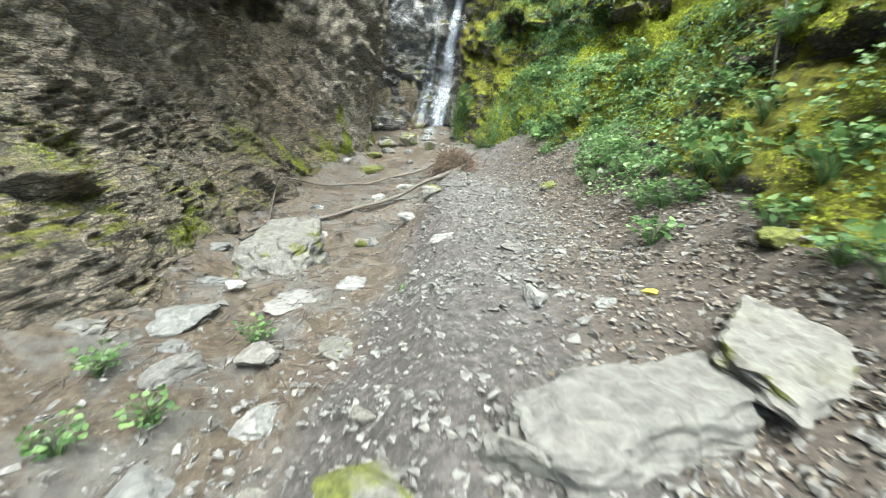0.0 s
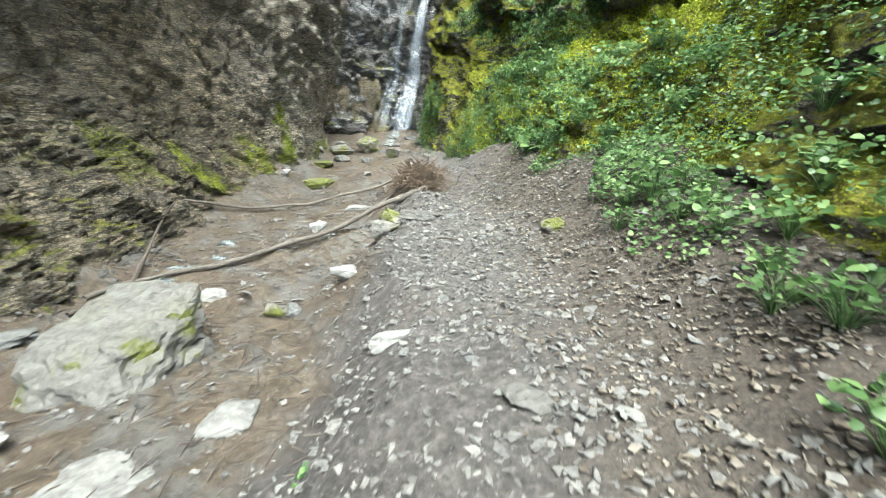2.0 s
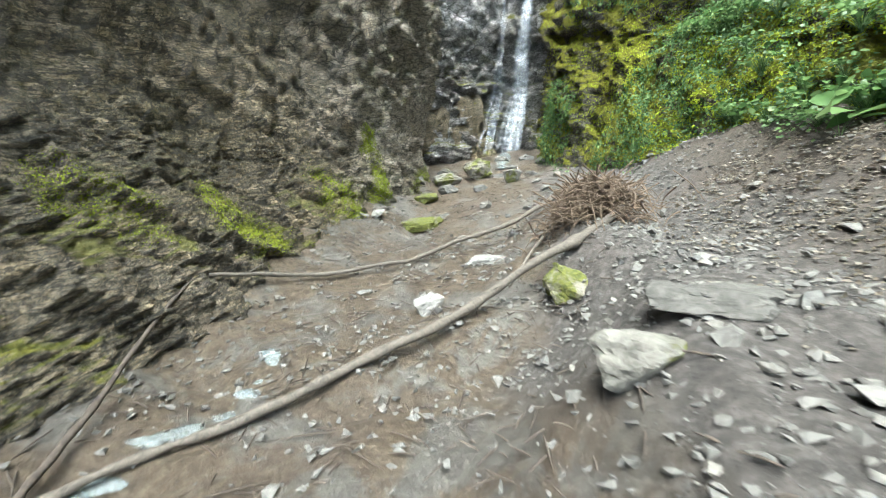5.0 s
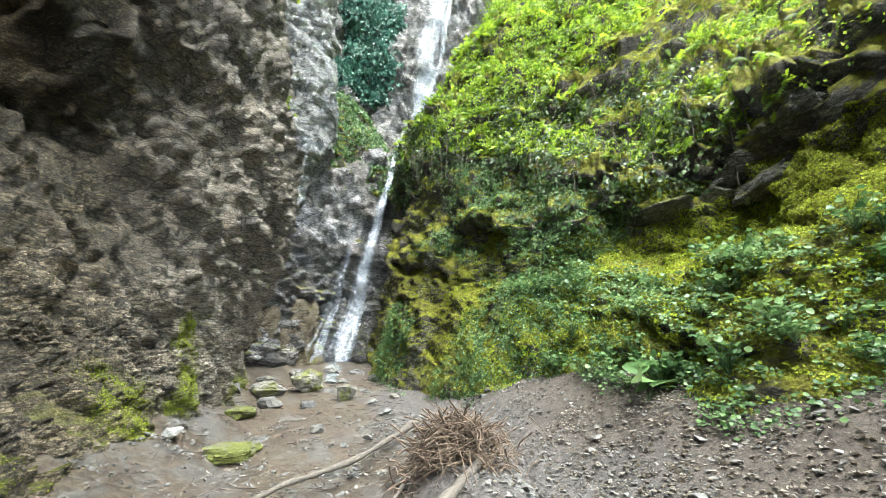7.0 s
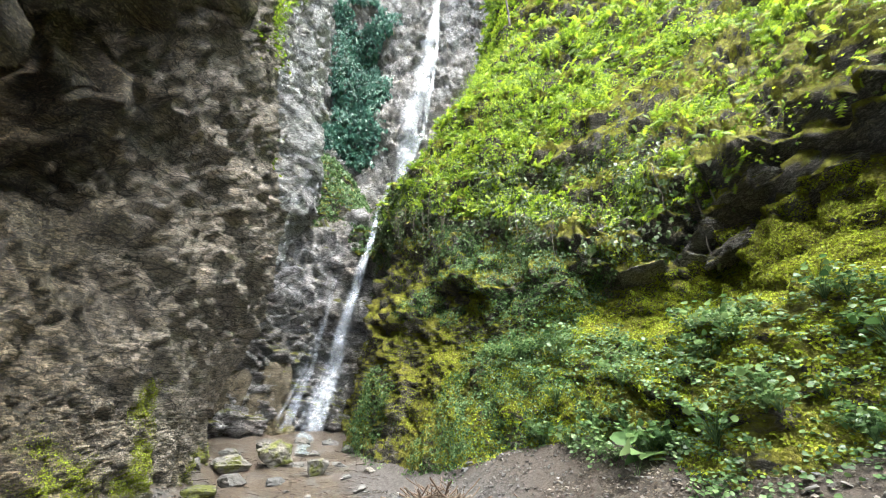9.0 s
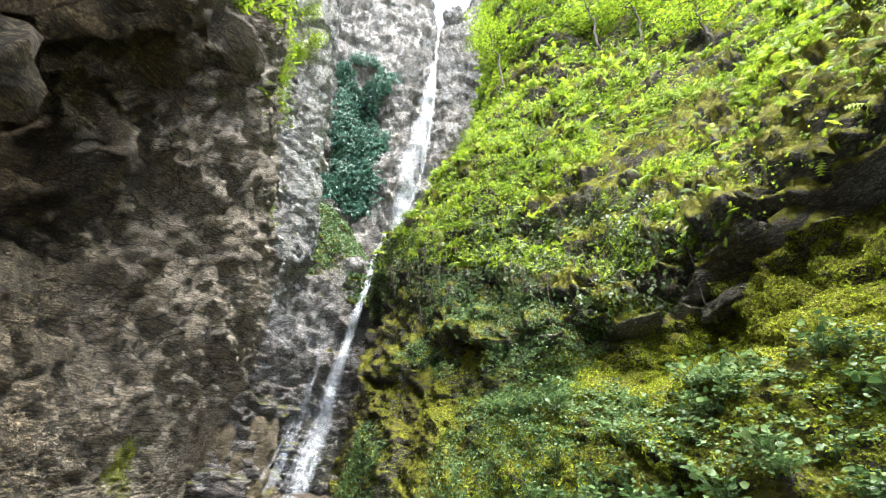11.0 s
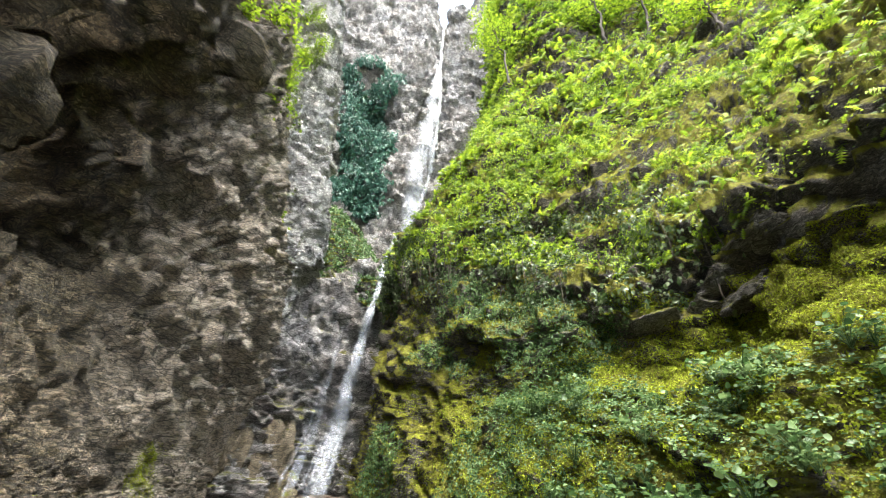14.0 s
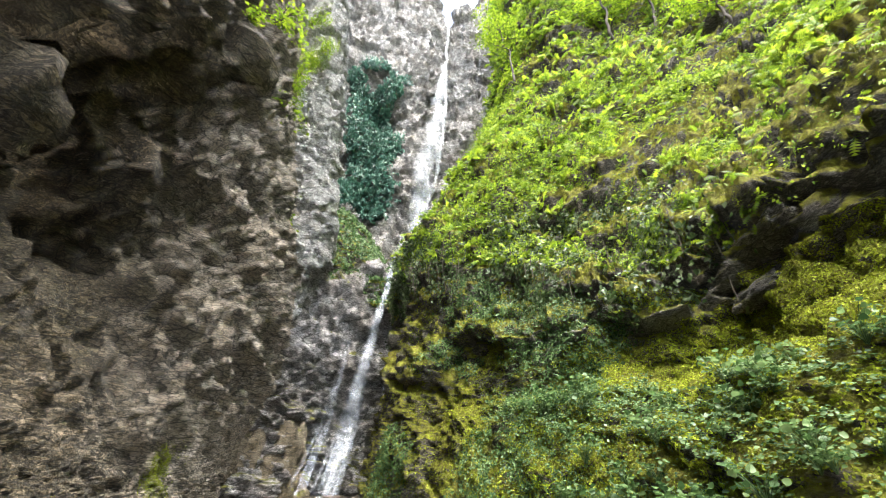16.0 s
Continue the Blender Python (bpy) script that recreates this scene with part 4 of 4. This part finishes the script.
# dark wet twigs and bits of bark washed along the creek
r = np.random.default_rng(29)
pieces = []
for _ in range(1800):
    x, y = r.uniform(-2.9, 0.3), 3 + 15 * r.random() ** 1.2
    d = r.normal(size=3) * (0.06, 0.06, 0.012)
    c = np.array([x, y, gz_at(x, y) + 0.008])
    pieces.append(tube([c - d, c + (0, 0, 0.006), c + d], [0.004, 0.006, 0.003], 4))
v, f = joined(pieces)
tagged(new("twig_litter", mesh_of("twig_litter", v, f, BARK_DARK)), "dark wet twigs and bark scattered over the creek bed", "twigs", kind="stuff")

r = np.random.default_rng(17)
pieces = []
for _ in range(1000):
    a, h = r.uniform(0, 6.28), r.random()
    c = np.array([0.32 + 0.30 * r.normal() * (1 - 0.5 * h), 10.55 + 0.22 * r.normal() * (1 - 0.5 * h), 0])
    c[2] = gz_at(c[0], c[1]) + 0.04 + 0.34 * h
    d = np.array([np.cos(a), np.sin(a), r.uniform(-1.2, 0.3)]) * r.uniform(0.08, 0.24)
    pieces.append(tube(bent([c - d, c + (0, 0, 0.06), c + d], 9, 0.06, r), np.linspace(r.uniform(0.003, 0.010), 0.002, 9), 5))
v, f = joined(pieces)
brush = new("brushwood", mesh_of("brushwood", v, f, ROOT))
tagged(brush, "heap of tangled red-brown roots and twigs on the mud", "brushwood", kind="stuff")

# ---- creek water, in shallow runs along the cliff ----
for pts, wide in (([(-2.2, 1.0), (-1.9, 2.2), (-1.75, 3.0)], 0.52), ([(-2.55, 6.9), (-2.2, 7.9), (-2.35, 8.6)], 0.32), ([(-1.35, 17.5), (-1.3, 19), (-1.4, 21)], 0.45)):
    line = bent([(a, b, 0) for a, b in pts], 80, 0.10, r)
    wide_at = wide * (0.75 + 0.3 * np.sin(np.arange(80) * 0.7))
    rows = []
    for u in np.linspace(-0.5, 0.5, 7):
        q = line + np.stack([u * wide_at, 0 * wide_at, 0 * wide_at], 1)
        q[:, 2] = ground_z(line[:, 0], line[:, 1]) + 0.018 - 0.03 * (2 * u) ** 2
        rows.append(q)
    p = np.array(rows)
    creek = new("water", mesh_of("water", p.reshape(-1, 3), grid_faces(*p.shape[:2]), POOL))
    creek.data.materials[0] = FOAM if wide > 0.5 else POOL
    tagged(creek, "shallow clear creek water over mud and stones", "water", kind="structure")


# ---- plants ----
def stuff(name, pieces, mat, label, category, smooth=False):
    v, f = joined(pieces)
    return tagged(new(name, mesh_of(name, v, f, mat, smooth)), label, category, kind="stuff")


rng = np.random.default_rng(23)
flat = right_p.reshape(-1, 3)
drift = fbm(flat * 0.45, 4, 61).reshape(right_p.shape[:2])
lump = fbm(flat * 1.3, 3, 67).reshape(right_p.shape[:2])
tuft = fbm(flat * 2.4, 3, 63).reshape(right_p.shape[:2])
Y, Z = right_p[..., 1], right_p[..., 2]
up = np.clip(right_n[..., 2], -1, 1)
ledge_z = 4.3 + 3.5 * step(10.5, 19.5, Y)
below = (Z < ledge_z) * (Z > 0.2)
above = Z > ledge_z + 0.5
front = (Y > 1.5) * 1.0
streak = fbm(np.stack([0.25 * flat[:, 0], 0.35 * flat[:, 1] - 0.3 * flat[:, 2], 0.9 * flat[:, 2] + 0.5 * flat[:, 1]], 1) * 0.8, 3, 69).reshape(right_p.shape[:2])
open_rock = step(-0.35, 0.15, up + 0.3 * lump) * (1 - 0.93 * above * step(0.0, 0.3, streak + 0.24) * (1 - step(12.5, 16, Y)))
view = front / (1 + 0.005 * ((Y - 7) ** 2 + (Z - 1) ** 2))

q, m = sample(right_p, right_n, 150000, rng, view * open_rock * step(-0.15, 0.35, lump + 0.15) * (below * (1 - 0.8 * step(14.5, 16.5, Y)) + above * 1.0))
far = np.linalg.norm(q - (-0.8, 6.3, 1.2), axis=1)
stuff("moss", [leaves(q, m, (0.012 + 0.0022 * far) * rng.uniform(0.7, 1.4, len(q)), rng, lie=0.35)], LEAF_MOSS, "thick yellow-green moss cushions on the rock slope", "moss")

q, m = sample(right_p, right_n, 130000, rng, front * below * (1 + 1.2 * step(6.5, 8, Y) * (1 - step(12.5, 14, Y))) * (Y < 18.5) * (1 - 0.75 * step(14, 16.5, Y)) * step(-0.25, 0.25, lump - 0.5 * drift + 0.1))
far = np.linalg.norm(q - (-0.8, 6.3, 1.2), axis=1)
stuff("moss", [leaves(q, m, (0.010 + 0.0020 * far) * rng.uniform(0.7, 1.4, len(q)), rng, lie=0.35)], LEAF_MOSS, "yellow-green moss carpet on the lower slope", "moss")

q, m = sample(right_p, right_n, 70000, rng, (Y > 6.5) * (Y < 13.5) * (Z > 0.5) * (Z < 3.9) * (0.12 + 0.88 * step(-0.35, 0.0, tuft)))
q = q + m * np.maximum(0, 0.10 * fbm(q * 3.0, 3, 15))[:, None]
stuff("moss", [leaves(q, m, rng.uniform(0.018, 0.042, len(q)), rng, lie=0.4, droop=0.4)], LEAF_MOSS, "bright moss cushions on the foot of the slope", "moss")

q, m = sample(right_p, right_n, 110000, rng, view * above * (0.06 + 0.94 * open_rock) * step(-0.45, 0.15, drift))
far = np.linalg.norm(q - (-0.8, 6.3, 1.2), axis=1)
q = q + m * (rng.uniform(0, 0.2, (len(q), 1)) + np.maximum(0, 0.55 * fbm(q * 1.6, 3, 5))[:, None]) + (0, 0, 0.05)
stuff("spring_plants", [leaves(q, m, (0.018 + 0.0033 * far) * rng.uniform(0.6, 1.5, len(q)), rng, lie=0.6)], LEAF_SPRING, "bright spring-green leafy plants covering the steep slope", "plants")

q, m = sample(right_p, right_n, 44000, rng, view * above * (0.04 + 0.96 * open_rock) * step(-0.15, 0.25, tuft + 0.3 * drift))
far = np.linalg.norm(q - (-0.8, 6.3, 1.2), axis=1)
q = q + m * rng.uniform(0, 0.12, (len(q), 1))
stuff("ferns", [leaves(q, 0.6 * m + (-0.15, -0.1, 0.35), (0.09 + 0.011 * far) * rng.uniform(0.6, 1.4, len(q)), rng, FROND, FROND_F, lie=0.55, droop=0.3)], LEAF_SPRING, "bright green fern fronds arching from the steep slope", "ferns")

herby = step(0.08, 0.35, 0.8 * drift + 0.45 * lump + 0.55 * np.exp(-((Y - 14.3) / 1.6) ** 2) - 0.2) * (0.10 + 0.90 * step(11.3, 13.2, Y) + 0.5 * step(7, 5.5, Y))
q, m = sample(right_p, right_n, 30000, rng, view * below * (Y < 18) * herby)
q = q + m * (rng.uniform(0, 0.12, (len(q), 1)) + np.maximum(0, 0.32 * fbm(q * 1.8, 3, 6))[:, None])
far = np.linalg.norm(q - (-0.8, 6.3, 1.2), axis=1)
stuff("herbs", [leaves(q, m, (0.018 + 0.0034 * far) * rng.uniform(0.5, 1.4, len(q)), rng, lie=0.75, droop=0.3)], LEAF_HERB, "dense green nettles and herbs on the lower slope", "plants")

band = np.exp(-((Z - ledge_z - 1.3) / 1.3) ** 2) * step(10, 14, Y) 
q, m = sample(right_p, right_n, 26000, rng, front * band * step(-0.2, 0.3, lump + 0.1))
q = q + m * rng.uniform(0.02, 0.3, (len(q), 1)) - (0, 0, 0.15)
stuff("hanging_ivy", [leaves(q, m, rng.uniform(0.05, 0.13, len(q)), rng, lie=0.8, droop=1.2)], LEAF_HANG, "dark glossy ivy hanging over the rock ledge", "ivy")

# ivy curtain in the niche and green tongue beneath it
n_back = normals_of(back_p)
X, Z2 = back_p[..., 0], back_p[..., 2]
ragged = fbm(back_p.reshape(-1, 3) * 0.5, 3, 71).reshape(X.shape)
curtain = (np.abs(X + 1.75 - 0.03 * (Z2 - 20)) < 1.75 + 0.8 * ragged) * (Z2 > 15.5 + 1.5 * ragged) * (Z2 < 29 + 3 * ragged) * 1.0
q, m = sample(back_p, n_back, 22000, rng, curtain)
m = m * np.where(m[:, 1:2] > 0, -1, 1)
q = q + m * rng.uniform(0.02, 0.55, (len(q), 1))
stuff("ivy_curtain", [leaves(q, m, rng.uniform(0.12, 0.26, len(q)), rng, lie=0.85, droop=2.0)], LEAF_IVY, "blue-green ivy curtain hanging on the shaded cliff", "ivy")

hu, hv = np.meshgrid(np.linspace(0, 1, 60), np.linspace(0, 1, 60), indexing="ij")
hx = -3.2 + 3.6 * hu
hz = 9.0 + (6.6 - 3.2 * hu) * hv ** 0.8 + 0.35 * np.sin(hu * 5)
hy = 22.9 + 2.2 * hv ** 2.2 + 0.3 * hu
hill_p = rugged(np.stack([hx, hy, hz], -1), 0.3, 88)
hill = new("ledge_slope", mesh_of("ledge_slope", hill_p.reshape(-1, 3), grid_faces(60, 60), ROCK_RIGHT))
tagged(hill, "small mossy green ledge below the ivy", "slope", kind="structure")
q, m = sample(hill_p, normals_of(hill_p), 7000, rng)
m = m * np.where(m[:, 2:3] < 0, -1, 1)
q = q + m * rng.uniform(0, 0.2, (len(q), 1))
stuff("ledge_plants", [leaves(q, m, rng.uniform(0.08, 0.2, len(q)), rng, lie=0.5)], LEAF_HERB, "low green plants on the ledge below the ivy", "plants")

# shrubs on the left cliff's upper edge
n_left = normals_of(left_p)
LY, LZ = left_p[..., 1], left_p[..., 2]
clump = fbm(left_p.reshape(-1, 3) * 0.6, 3, 73).reshape(LY.shape)
weight = (LY > 15) * (LY < 18.5) * (LZ > 9) * step(0.05, 0.4, clump + 0.02 * (LZ - 12))
q, m = sample(left_p, n_left, 6000, rng, weight * 1.0)
q = q + (0.1, -0.1, 0) + rng.normal(size=(len(q), 3)) * 0.18
stuff("cliff_plants", [leaves(q, np.tile((0.3, -0.3, 0.9), (len(q), 1)), rng.uniform(0.08, 0.2, len(q)), rng, lie=0.6, droop=0.5)], LEAF_SPRING, "bright green tufts growing from cracks of the cliff", "plants")


# moss streaks on the foot of the left cliff: (y, z) from, to, width, count
for y0, z0, y1, z1, wide, many in ((13.3, 1.75, 12.9, 0.35, 0.22, 3600), (11.6, 0.75, 12.1, 0.55, 0.36, 2600), (9.6, 0.75, 9.9, 0.25, 0.24, 1500), (10.3, 0.0, 12.2, 0.05, 0.16, 1800), (14.2, 0.5, 15.6, 0.9, 0.22, 1600), (8.3, 1.0, 8.6, 0.8, 0.25, 700), (5.2, -0.2, 5.7, -0.1, 0.2, 700), (4.2, 0.9, 4.6, 0.85, 0.25, 800)):
    a, b = np.array([y0, z0]), np.array([y1, z1])
    yz = left_p[..., 1:]
    u = np.clip(((yz - a) @ (b - a)) / ((b - a) @ (b - a)), 0, 1)
    gap = np.linalg.norm(yz - a - u[..., None] * (b - a), axis=-1)
    ragg = fbm(left_p.reshape(-1, 3) * 3, 3, 79).reshape(gap.shape)
    q, m = sample(left_p, n_left, 5 * many, rng, np.exp(-(gap / wide) ** 4) * (0.15 + step(-0.3, 0.2, ragg)))
    stuff("moss", [leaves(q, m, rng.uniform(0.008, 0.019, len(q)), rng, lie=0.4, droop=0.6)], LEAF_MOSS, "yellow-green moss streak on the cliff foot", "moss")


# ground plants along the path, each one a plant
def herb(name, x, y, leaf_n, size, height, mat, label, seed, category="plant", z=None):
    r = np.random.default_rng(seed)
    base = np.array([x, y, gz_at(x, y) if z is None else z])
    top = tagged(new(name), label, category)
    top.location = base
    stems, blades, tips = [], [], []
    for k in range(leaf_n):
        a = r.uniform(0, 6.28)
        tip = np.array([np.cos(a) * height * r.uniform(0.2, 0.9), np.sin(a) * height * r.uniform(0.2, 0.9), height * r.uniform(0.4, 1.1)])
        stems.append(tube(bent([(0, 0, -0.02), tip * (0.4, 0.4, 0.7), tip], 6, 0.01, r), np.linspace(0.0028, 0.0012, 6), 3))
        tips.append(tip)
    tips = np.array(tips)
    out = np.stack([tips[:, 0], tips[:, 1], 0 * tips[:, 0] + 0.5 * height], 1)
    nrm = np.tile((0.0, 0.0, 1.0), (leaf_n, 1)) + 0.25 * r.normal(size=(leaf_n, 3))
    nrm /= np.linalg.norm(nrm, axis=1, keepdims=True)
    v, f = leaves(tips, nrm, size * r.uniform(0.6, 1.2, leaf_n), r, BROAD, BROAD_F, lie=0.9)
    tagged(part("foliage", mesh_of("foliage", v, f, mat, True), top), kind="stuff")
    v, f = joined(stems)
    tagged(part("stalk", mesh_of("stalk", v, f, LEAF_HERB), top), kind="stuff")
    return top


low_right = right_p.reshape(-1, 3)
low_right = low_right[(low_right[:, 2] < 4.0) & (low_right[:, 1] > 0)]


foot = np.full((60, 200), -9.0)
np.maximum.at(foot, (np.clip(low_right[:, 0] * 8 + 10, 0, 59).astype(int), np.clip(low_right[:, 1] * 8, 0, 199).astype(int)), low_right[:, 2])


def surface_z(x, y):
    """The height of the ground or of the slope's foot."""
    x, y = np.atleast_1d(x), np.atleast_1d(y)
    up_z = foot[np.clip(x * 8 + 10, 0, 59).astype(int), np.clip(y * 8, 0, 199).astype(int)]
    return np.maximum(ground_z(x, y), up_z - 0.05)


plants = []
r = np.random.default_rng(37)
for seed in range(4):
    plants.append(herb("herb", 2.3 + 0.2 * seed, 4.0 + 0.8 * seed, 48, 0.058, 0.22, LEAF_HERB, "leafy green herb growing on the bank", 100 + seed))
for _ in range(110):
    y = r.uniform(1.9, 13.5)
    x = bank_x(np.array([y]))[0] + (0.65 if y < 7.5 else 1.25) + (2.3 if y < 7.5 else 1.2) * r.random() ** 0.9
    if y < 3.2 and x < 2.7:
        continue
    ob = copy_thing(plants[r.integers(4)], pose(x, y, surface_z(x, y)[0] - 0.01, 0, 0, r.uniform(0, 360)) @ Matrix.Scale(r.uniform(0.6, 1.5), 4))
for p in plants:
    p["group"] = "herbs on the bank"
for ob in scene.objects:
    if ob.name.startswith("herb.") or ob.name == "herb":
        ob["group"] = "herbs on the bank"
herb("butterbur", 2.2, 10.1, 7, 0.26, 0.24, LEAF_HERB, "broad-leaved butterbur with large grey-green leaves", 201)
herb("butterbur", 3.1, 4.1, 12, 0.13, 0.42, LEAF_HERB, "broad-leaved bright green plant on the bank", 202)
herb("creek_plant", -1.95, 3.2, 60, 0.06, 0.24, LEAF_HERB, "leafy plant at the edge of the creek", 203)
herb("creek_plant", -1.15, 2.75, 50, 0.05, 0.2, LEAF_HERB, "green plant between creek stones", 204)
herb("creek_plant", -1.0, 3.75, 50, 0.05, 0.2, LEAF_HERB, "green plant between creek stones", 205)
herb("creek_plant", -1.55, 2.5, 50, 0.05, 0.2, LEAF_HERB, "green plant beside running water", 206)
herb("seedling", 0.62, 1.60, 5, 0.06, 0.14, LEAF_HERB, "small seedling with long green leaves", 207)
herb("seedling", 0.12, 4.55, 8, 0.05, 0.07, LEAF_HERB, "tiny green seedling on the path", 208)

# fallen leaves
def fallen(name, x, y, size, mat, label, seed):
    r = np.random.default_rng(seed)
    ob = new(name, mesh_of(name, BROAD * size + (0, 0, 0.012), BROAD_F, mat, True))
    ob.matrix_world = pose(x, y, gz_at(x, y) + 0.01, 6 * r.normal(), 6 * r.normal(), r.uniform(0, 360))
    return tagged(ob, label, "leaf")


fallen("fallen_leaf", 2.12, 3.32, 0.13, LEAF_YELLOW, "fallen yellow leaf on the path's edge", 1)
fallen("fallen_leaf", 2.38, 3.75, 0.07, LEAF_YELLOW, "small fallen yellow leaf on the bank", 2)
n = 10000
y = rng.uniform(1.5, 11, n)
x = curve(y, [(0, 1.9), (5, 1.7), (7, 1.55), (10, 1.05), (13, 0.55)]) + rng.normal(size=n) * 0.5 + 0.75
q = np.stack([x, y, ground_z(x, y) + 0.012], 1)
stuff("leaf_litter", [leaves(q, np.tile((0.0, 0, 1), (n, 1)), rng.uniform(0.02, 0.055, n), rng, lie=0.85)], LEAF_DRY, "dry brown leaf litter on the bank", "leaf litter")


# low leafy cover where the bank meets the slope
n = 40000
y = 1.8 + 13.5 * rng.random(n)
x = bank_x(y) + 0.75 + 0.55 * step(6.8, 8.5, y) + (2.2 - 0.9 * step(7, 9, y)) * rng.random(n) ** (1.1 - 0.35 * step(7, 9, y)) + 0.35 * fbm(np.stack([y, 0 * y, 0 * y], 1) * 1.2, 3, 44)
bushy = fbm(np.stack([x, y, 0 * y], 1) * 1.1, 3, 45)
keep = (rng.random(n) < np.maximum(step(-0.35, 0.3, bushy) * (0.4 + 0.6 * step(5.5, 8, y)), 0.55 * step(2.4, 3.0, x) * step(6, 8, y))) & ((y > 3.4) | (x > 3.0))
x, y, bushy = x[keep], y[keep], bushy[keep]
z = surface_z(x, y)
q = np.stack([x, y, z + rng.uniform(0.01, 0.10, len(x)) + np.maximum(0, 0.35 * bushy) * rng.random(len(x))], 1)
stuff("ground_cover", [leaves(q, np.tile((-0.35, -0.25, 0.9), (len(q), 1)), rng.uniform(0.018, 0.055, len(q)), rng, BROAD, BROAD_F, lie=0.8, droop=0.2)], LEAF_HERB, "carpet of green leaves along the foot of the slope", "plants", True)


# a pale dead stem, and thin vines that hang from the ledge
stem = tagged(new("dead_stem"), "pale bare woody stem rising from the bank", "stem")
v, f = tube(bent([(3.85, 5.2, 1.2), (3.69, 5.15, 1.75), (3.62, 5.1, 2.1), (3.66, 5.05, 2.7)], 20, 0.04, rng), np.linspace(0.022, 0.010, 20), 7)
part("wood", mesh_of("wood", v, f, BARK), stem)
q, m = sample(right_p, right_n, 90, rng, front * np.exp(-((Z - ledge_z - 0.9) / 0.6) ** 2) * step(10, 13, Y) * (Y < 18.5))
pieces = []
for place, n_at in zip(q, m):
    out_at = place + n_at * 0.12 + (-0.1, -0.1, 0)
    drop = rng.uniform(0.6, 1.8)
    pieces.append(tube(bent([out_at, out_at + (-0.05, -0.05, -0.5 * drop), out_at + (0, 0, -drop)], 9, 0.06, rng), np.linspace(0.010, 0.005, 9), 4))
stuff("vines", pieces, BARK_DARK, "thin brown vines hanging from the rock ledge", "vines")


# ---- young trees high on the right slope ----
def tree(x, y, z, height, seed, label):
    r = np.random.default_rng(seed)
    top = tagged(new("tree"), label, "tree")
    top.location = (x, y, z)
    line = bent([(0, 0, -0.3), (-0.25, -0.3, height * 0.5), (-0.5, -0.2, height)], 24, 0.16, r)
    v, f = tube(line, np.linspace(0.085, 0.02, 24), 8)
    part("trunk", mesh_of("trunk", v, f, BARK_DARK), top)
    places = []
    for _ in range(14):
        k = r.integers(9, 24)
        a = r.uniform(0, 6.28)
        d = np.array([np.cos(a), np.sin(a), r.uniform(-0.1, 0.6)]) * r.uniform(0.7, 1.9)
        limb = bent([line[k], line[k] + d * 0.5 + (0, 0, 0.08), line[k] + d], 12, 0.08, r)
        v, f = tube(limb, np.linspace(0.024, 0.005, 12), 5)
        part("limb", mesh_of("limb", v, f, BARK_DARK), top)
        places.append(limb[r.integers(3, 12, 110)] + r.normal(size=(110, 3)) * 0.22)
    q = np.concatenate(places)
    v, f = leaves(q, np.tile((0.0, 0.0, 1.0), (len(q), 1)), r.uniform(0.07, 0.16, len(q)), r, lie=0.8, droop=0.5)
    part("crown", mesh_of("crown", v, f, LEAF_SPRING), top)
    return top


def right_at(y, z):
    return on_grid(right_p, (1, 2), y, z)


for y, z, h, seed in ((18.8, 19.5, 6.0, 1), (15.5, 20.5, 5.0, 2), (20.5, 24.0, 6.0, 3), (14.5, 21.0, 4.0, 4), (17.0, 26.0, 5.0, 5), (21.5, 30.0, 5.5, 6), (19.5, 34, 6, 7), (12.5, 17.0, 3.5, 8)):
    at = right_at(y, z)
    tree(at[0], at[1], at[2], h, 300 + seed, "slim young tree with fresh green leaves on the slope")


# ---- leafy shrubs that hang from the cliff's edge ----
def cliff_shrub(x, y, z, reach, count, seed):
    r = np.random.default_rng(seed)
    top = tagged(new("shrub"), "small bright green shrub hanging from the cliff face", "shrub", group="shrubs on the cliff")
    root = np.array([x, y, z])
    places = []
    for _ in range(7):
        a = r.uniform(-0.9, 0.9)
        d = np.array([np.cos(a) * 0.7, -0.35 + 0.4 * np.sin(a), r.uniform(-0.9, 0.45)]) * reach * r.uniform(0.5, 1.0)
        twig = bent([root - d * 0.12, root + d * 0.5 + (0, 0, 0.1 * reach), root + d], 12, 0.05 * reach, r)
        v, f = tube(twig, np.linspace(0.012, 0.004, 12) * (0.6 + 0.5 * reach), 5)
        part("twig", mesh_of("twig", v, f, BARK_DARK), top)
        places.append(twig[r.integers(2, 12, count)] + r.normal(size=(count, 3)) * 0.11 * reach)
    q = np.concatenate(places)
    v, f = leaves(q, np.tile((0.2, -0.2, 1.0), (len(q), 1)), r.uniform(0.05, 0.10, len(q)) * (0.55 + 0.45 * reach), r, lie=0.7, droop=0.5)
    part("foliage", mesh_of("foliage", v, f, LEAF_SPRING), top)


for k, (x, y, z, reach, count) in enumerate(((-2.50, 9.90, 7.15, 0.55, 26), (-2.80, 9.74, 6.90, 0.4, 18), (-4.72, 16.80, 15.15, 1.3, 60), (-4.40, 16.5, 14.0, 1.1, 45), (-4.04, 14.25, 10.25, 0.9, 45), (-4.03, 15.85, 12.2, 0.9, 30), (-4.76, 20.15, 22.05, 1.5, 60), (-5.45, 20.2, 21.2, 1.5, 60), (-5.70, 20.45, 24.9, 1.7, 60))):
    cliff_shrub(x, y, z, reach, count, 900 + k)
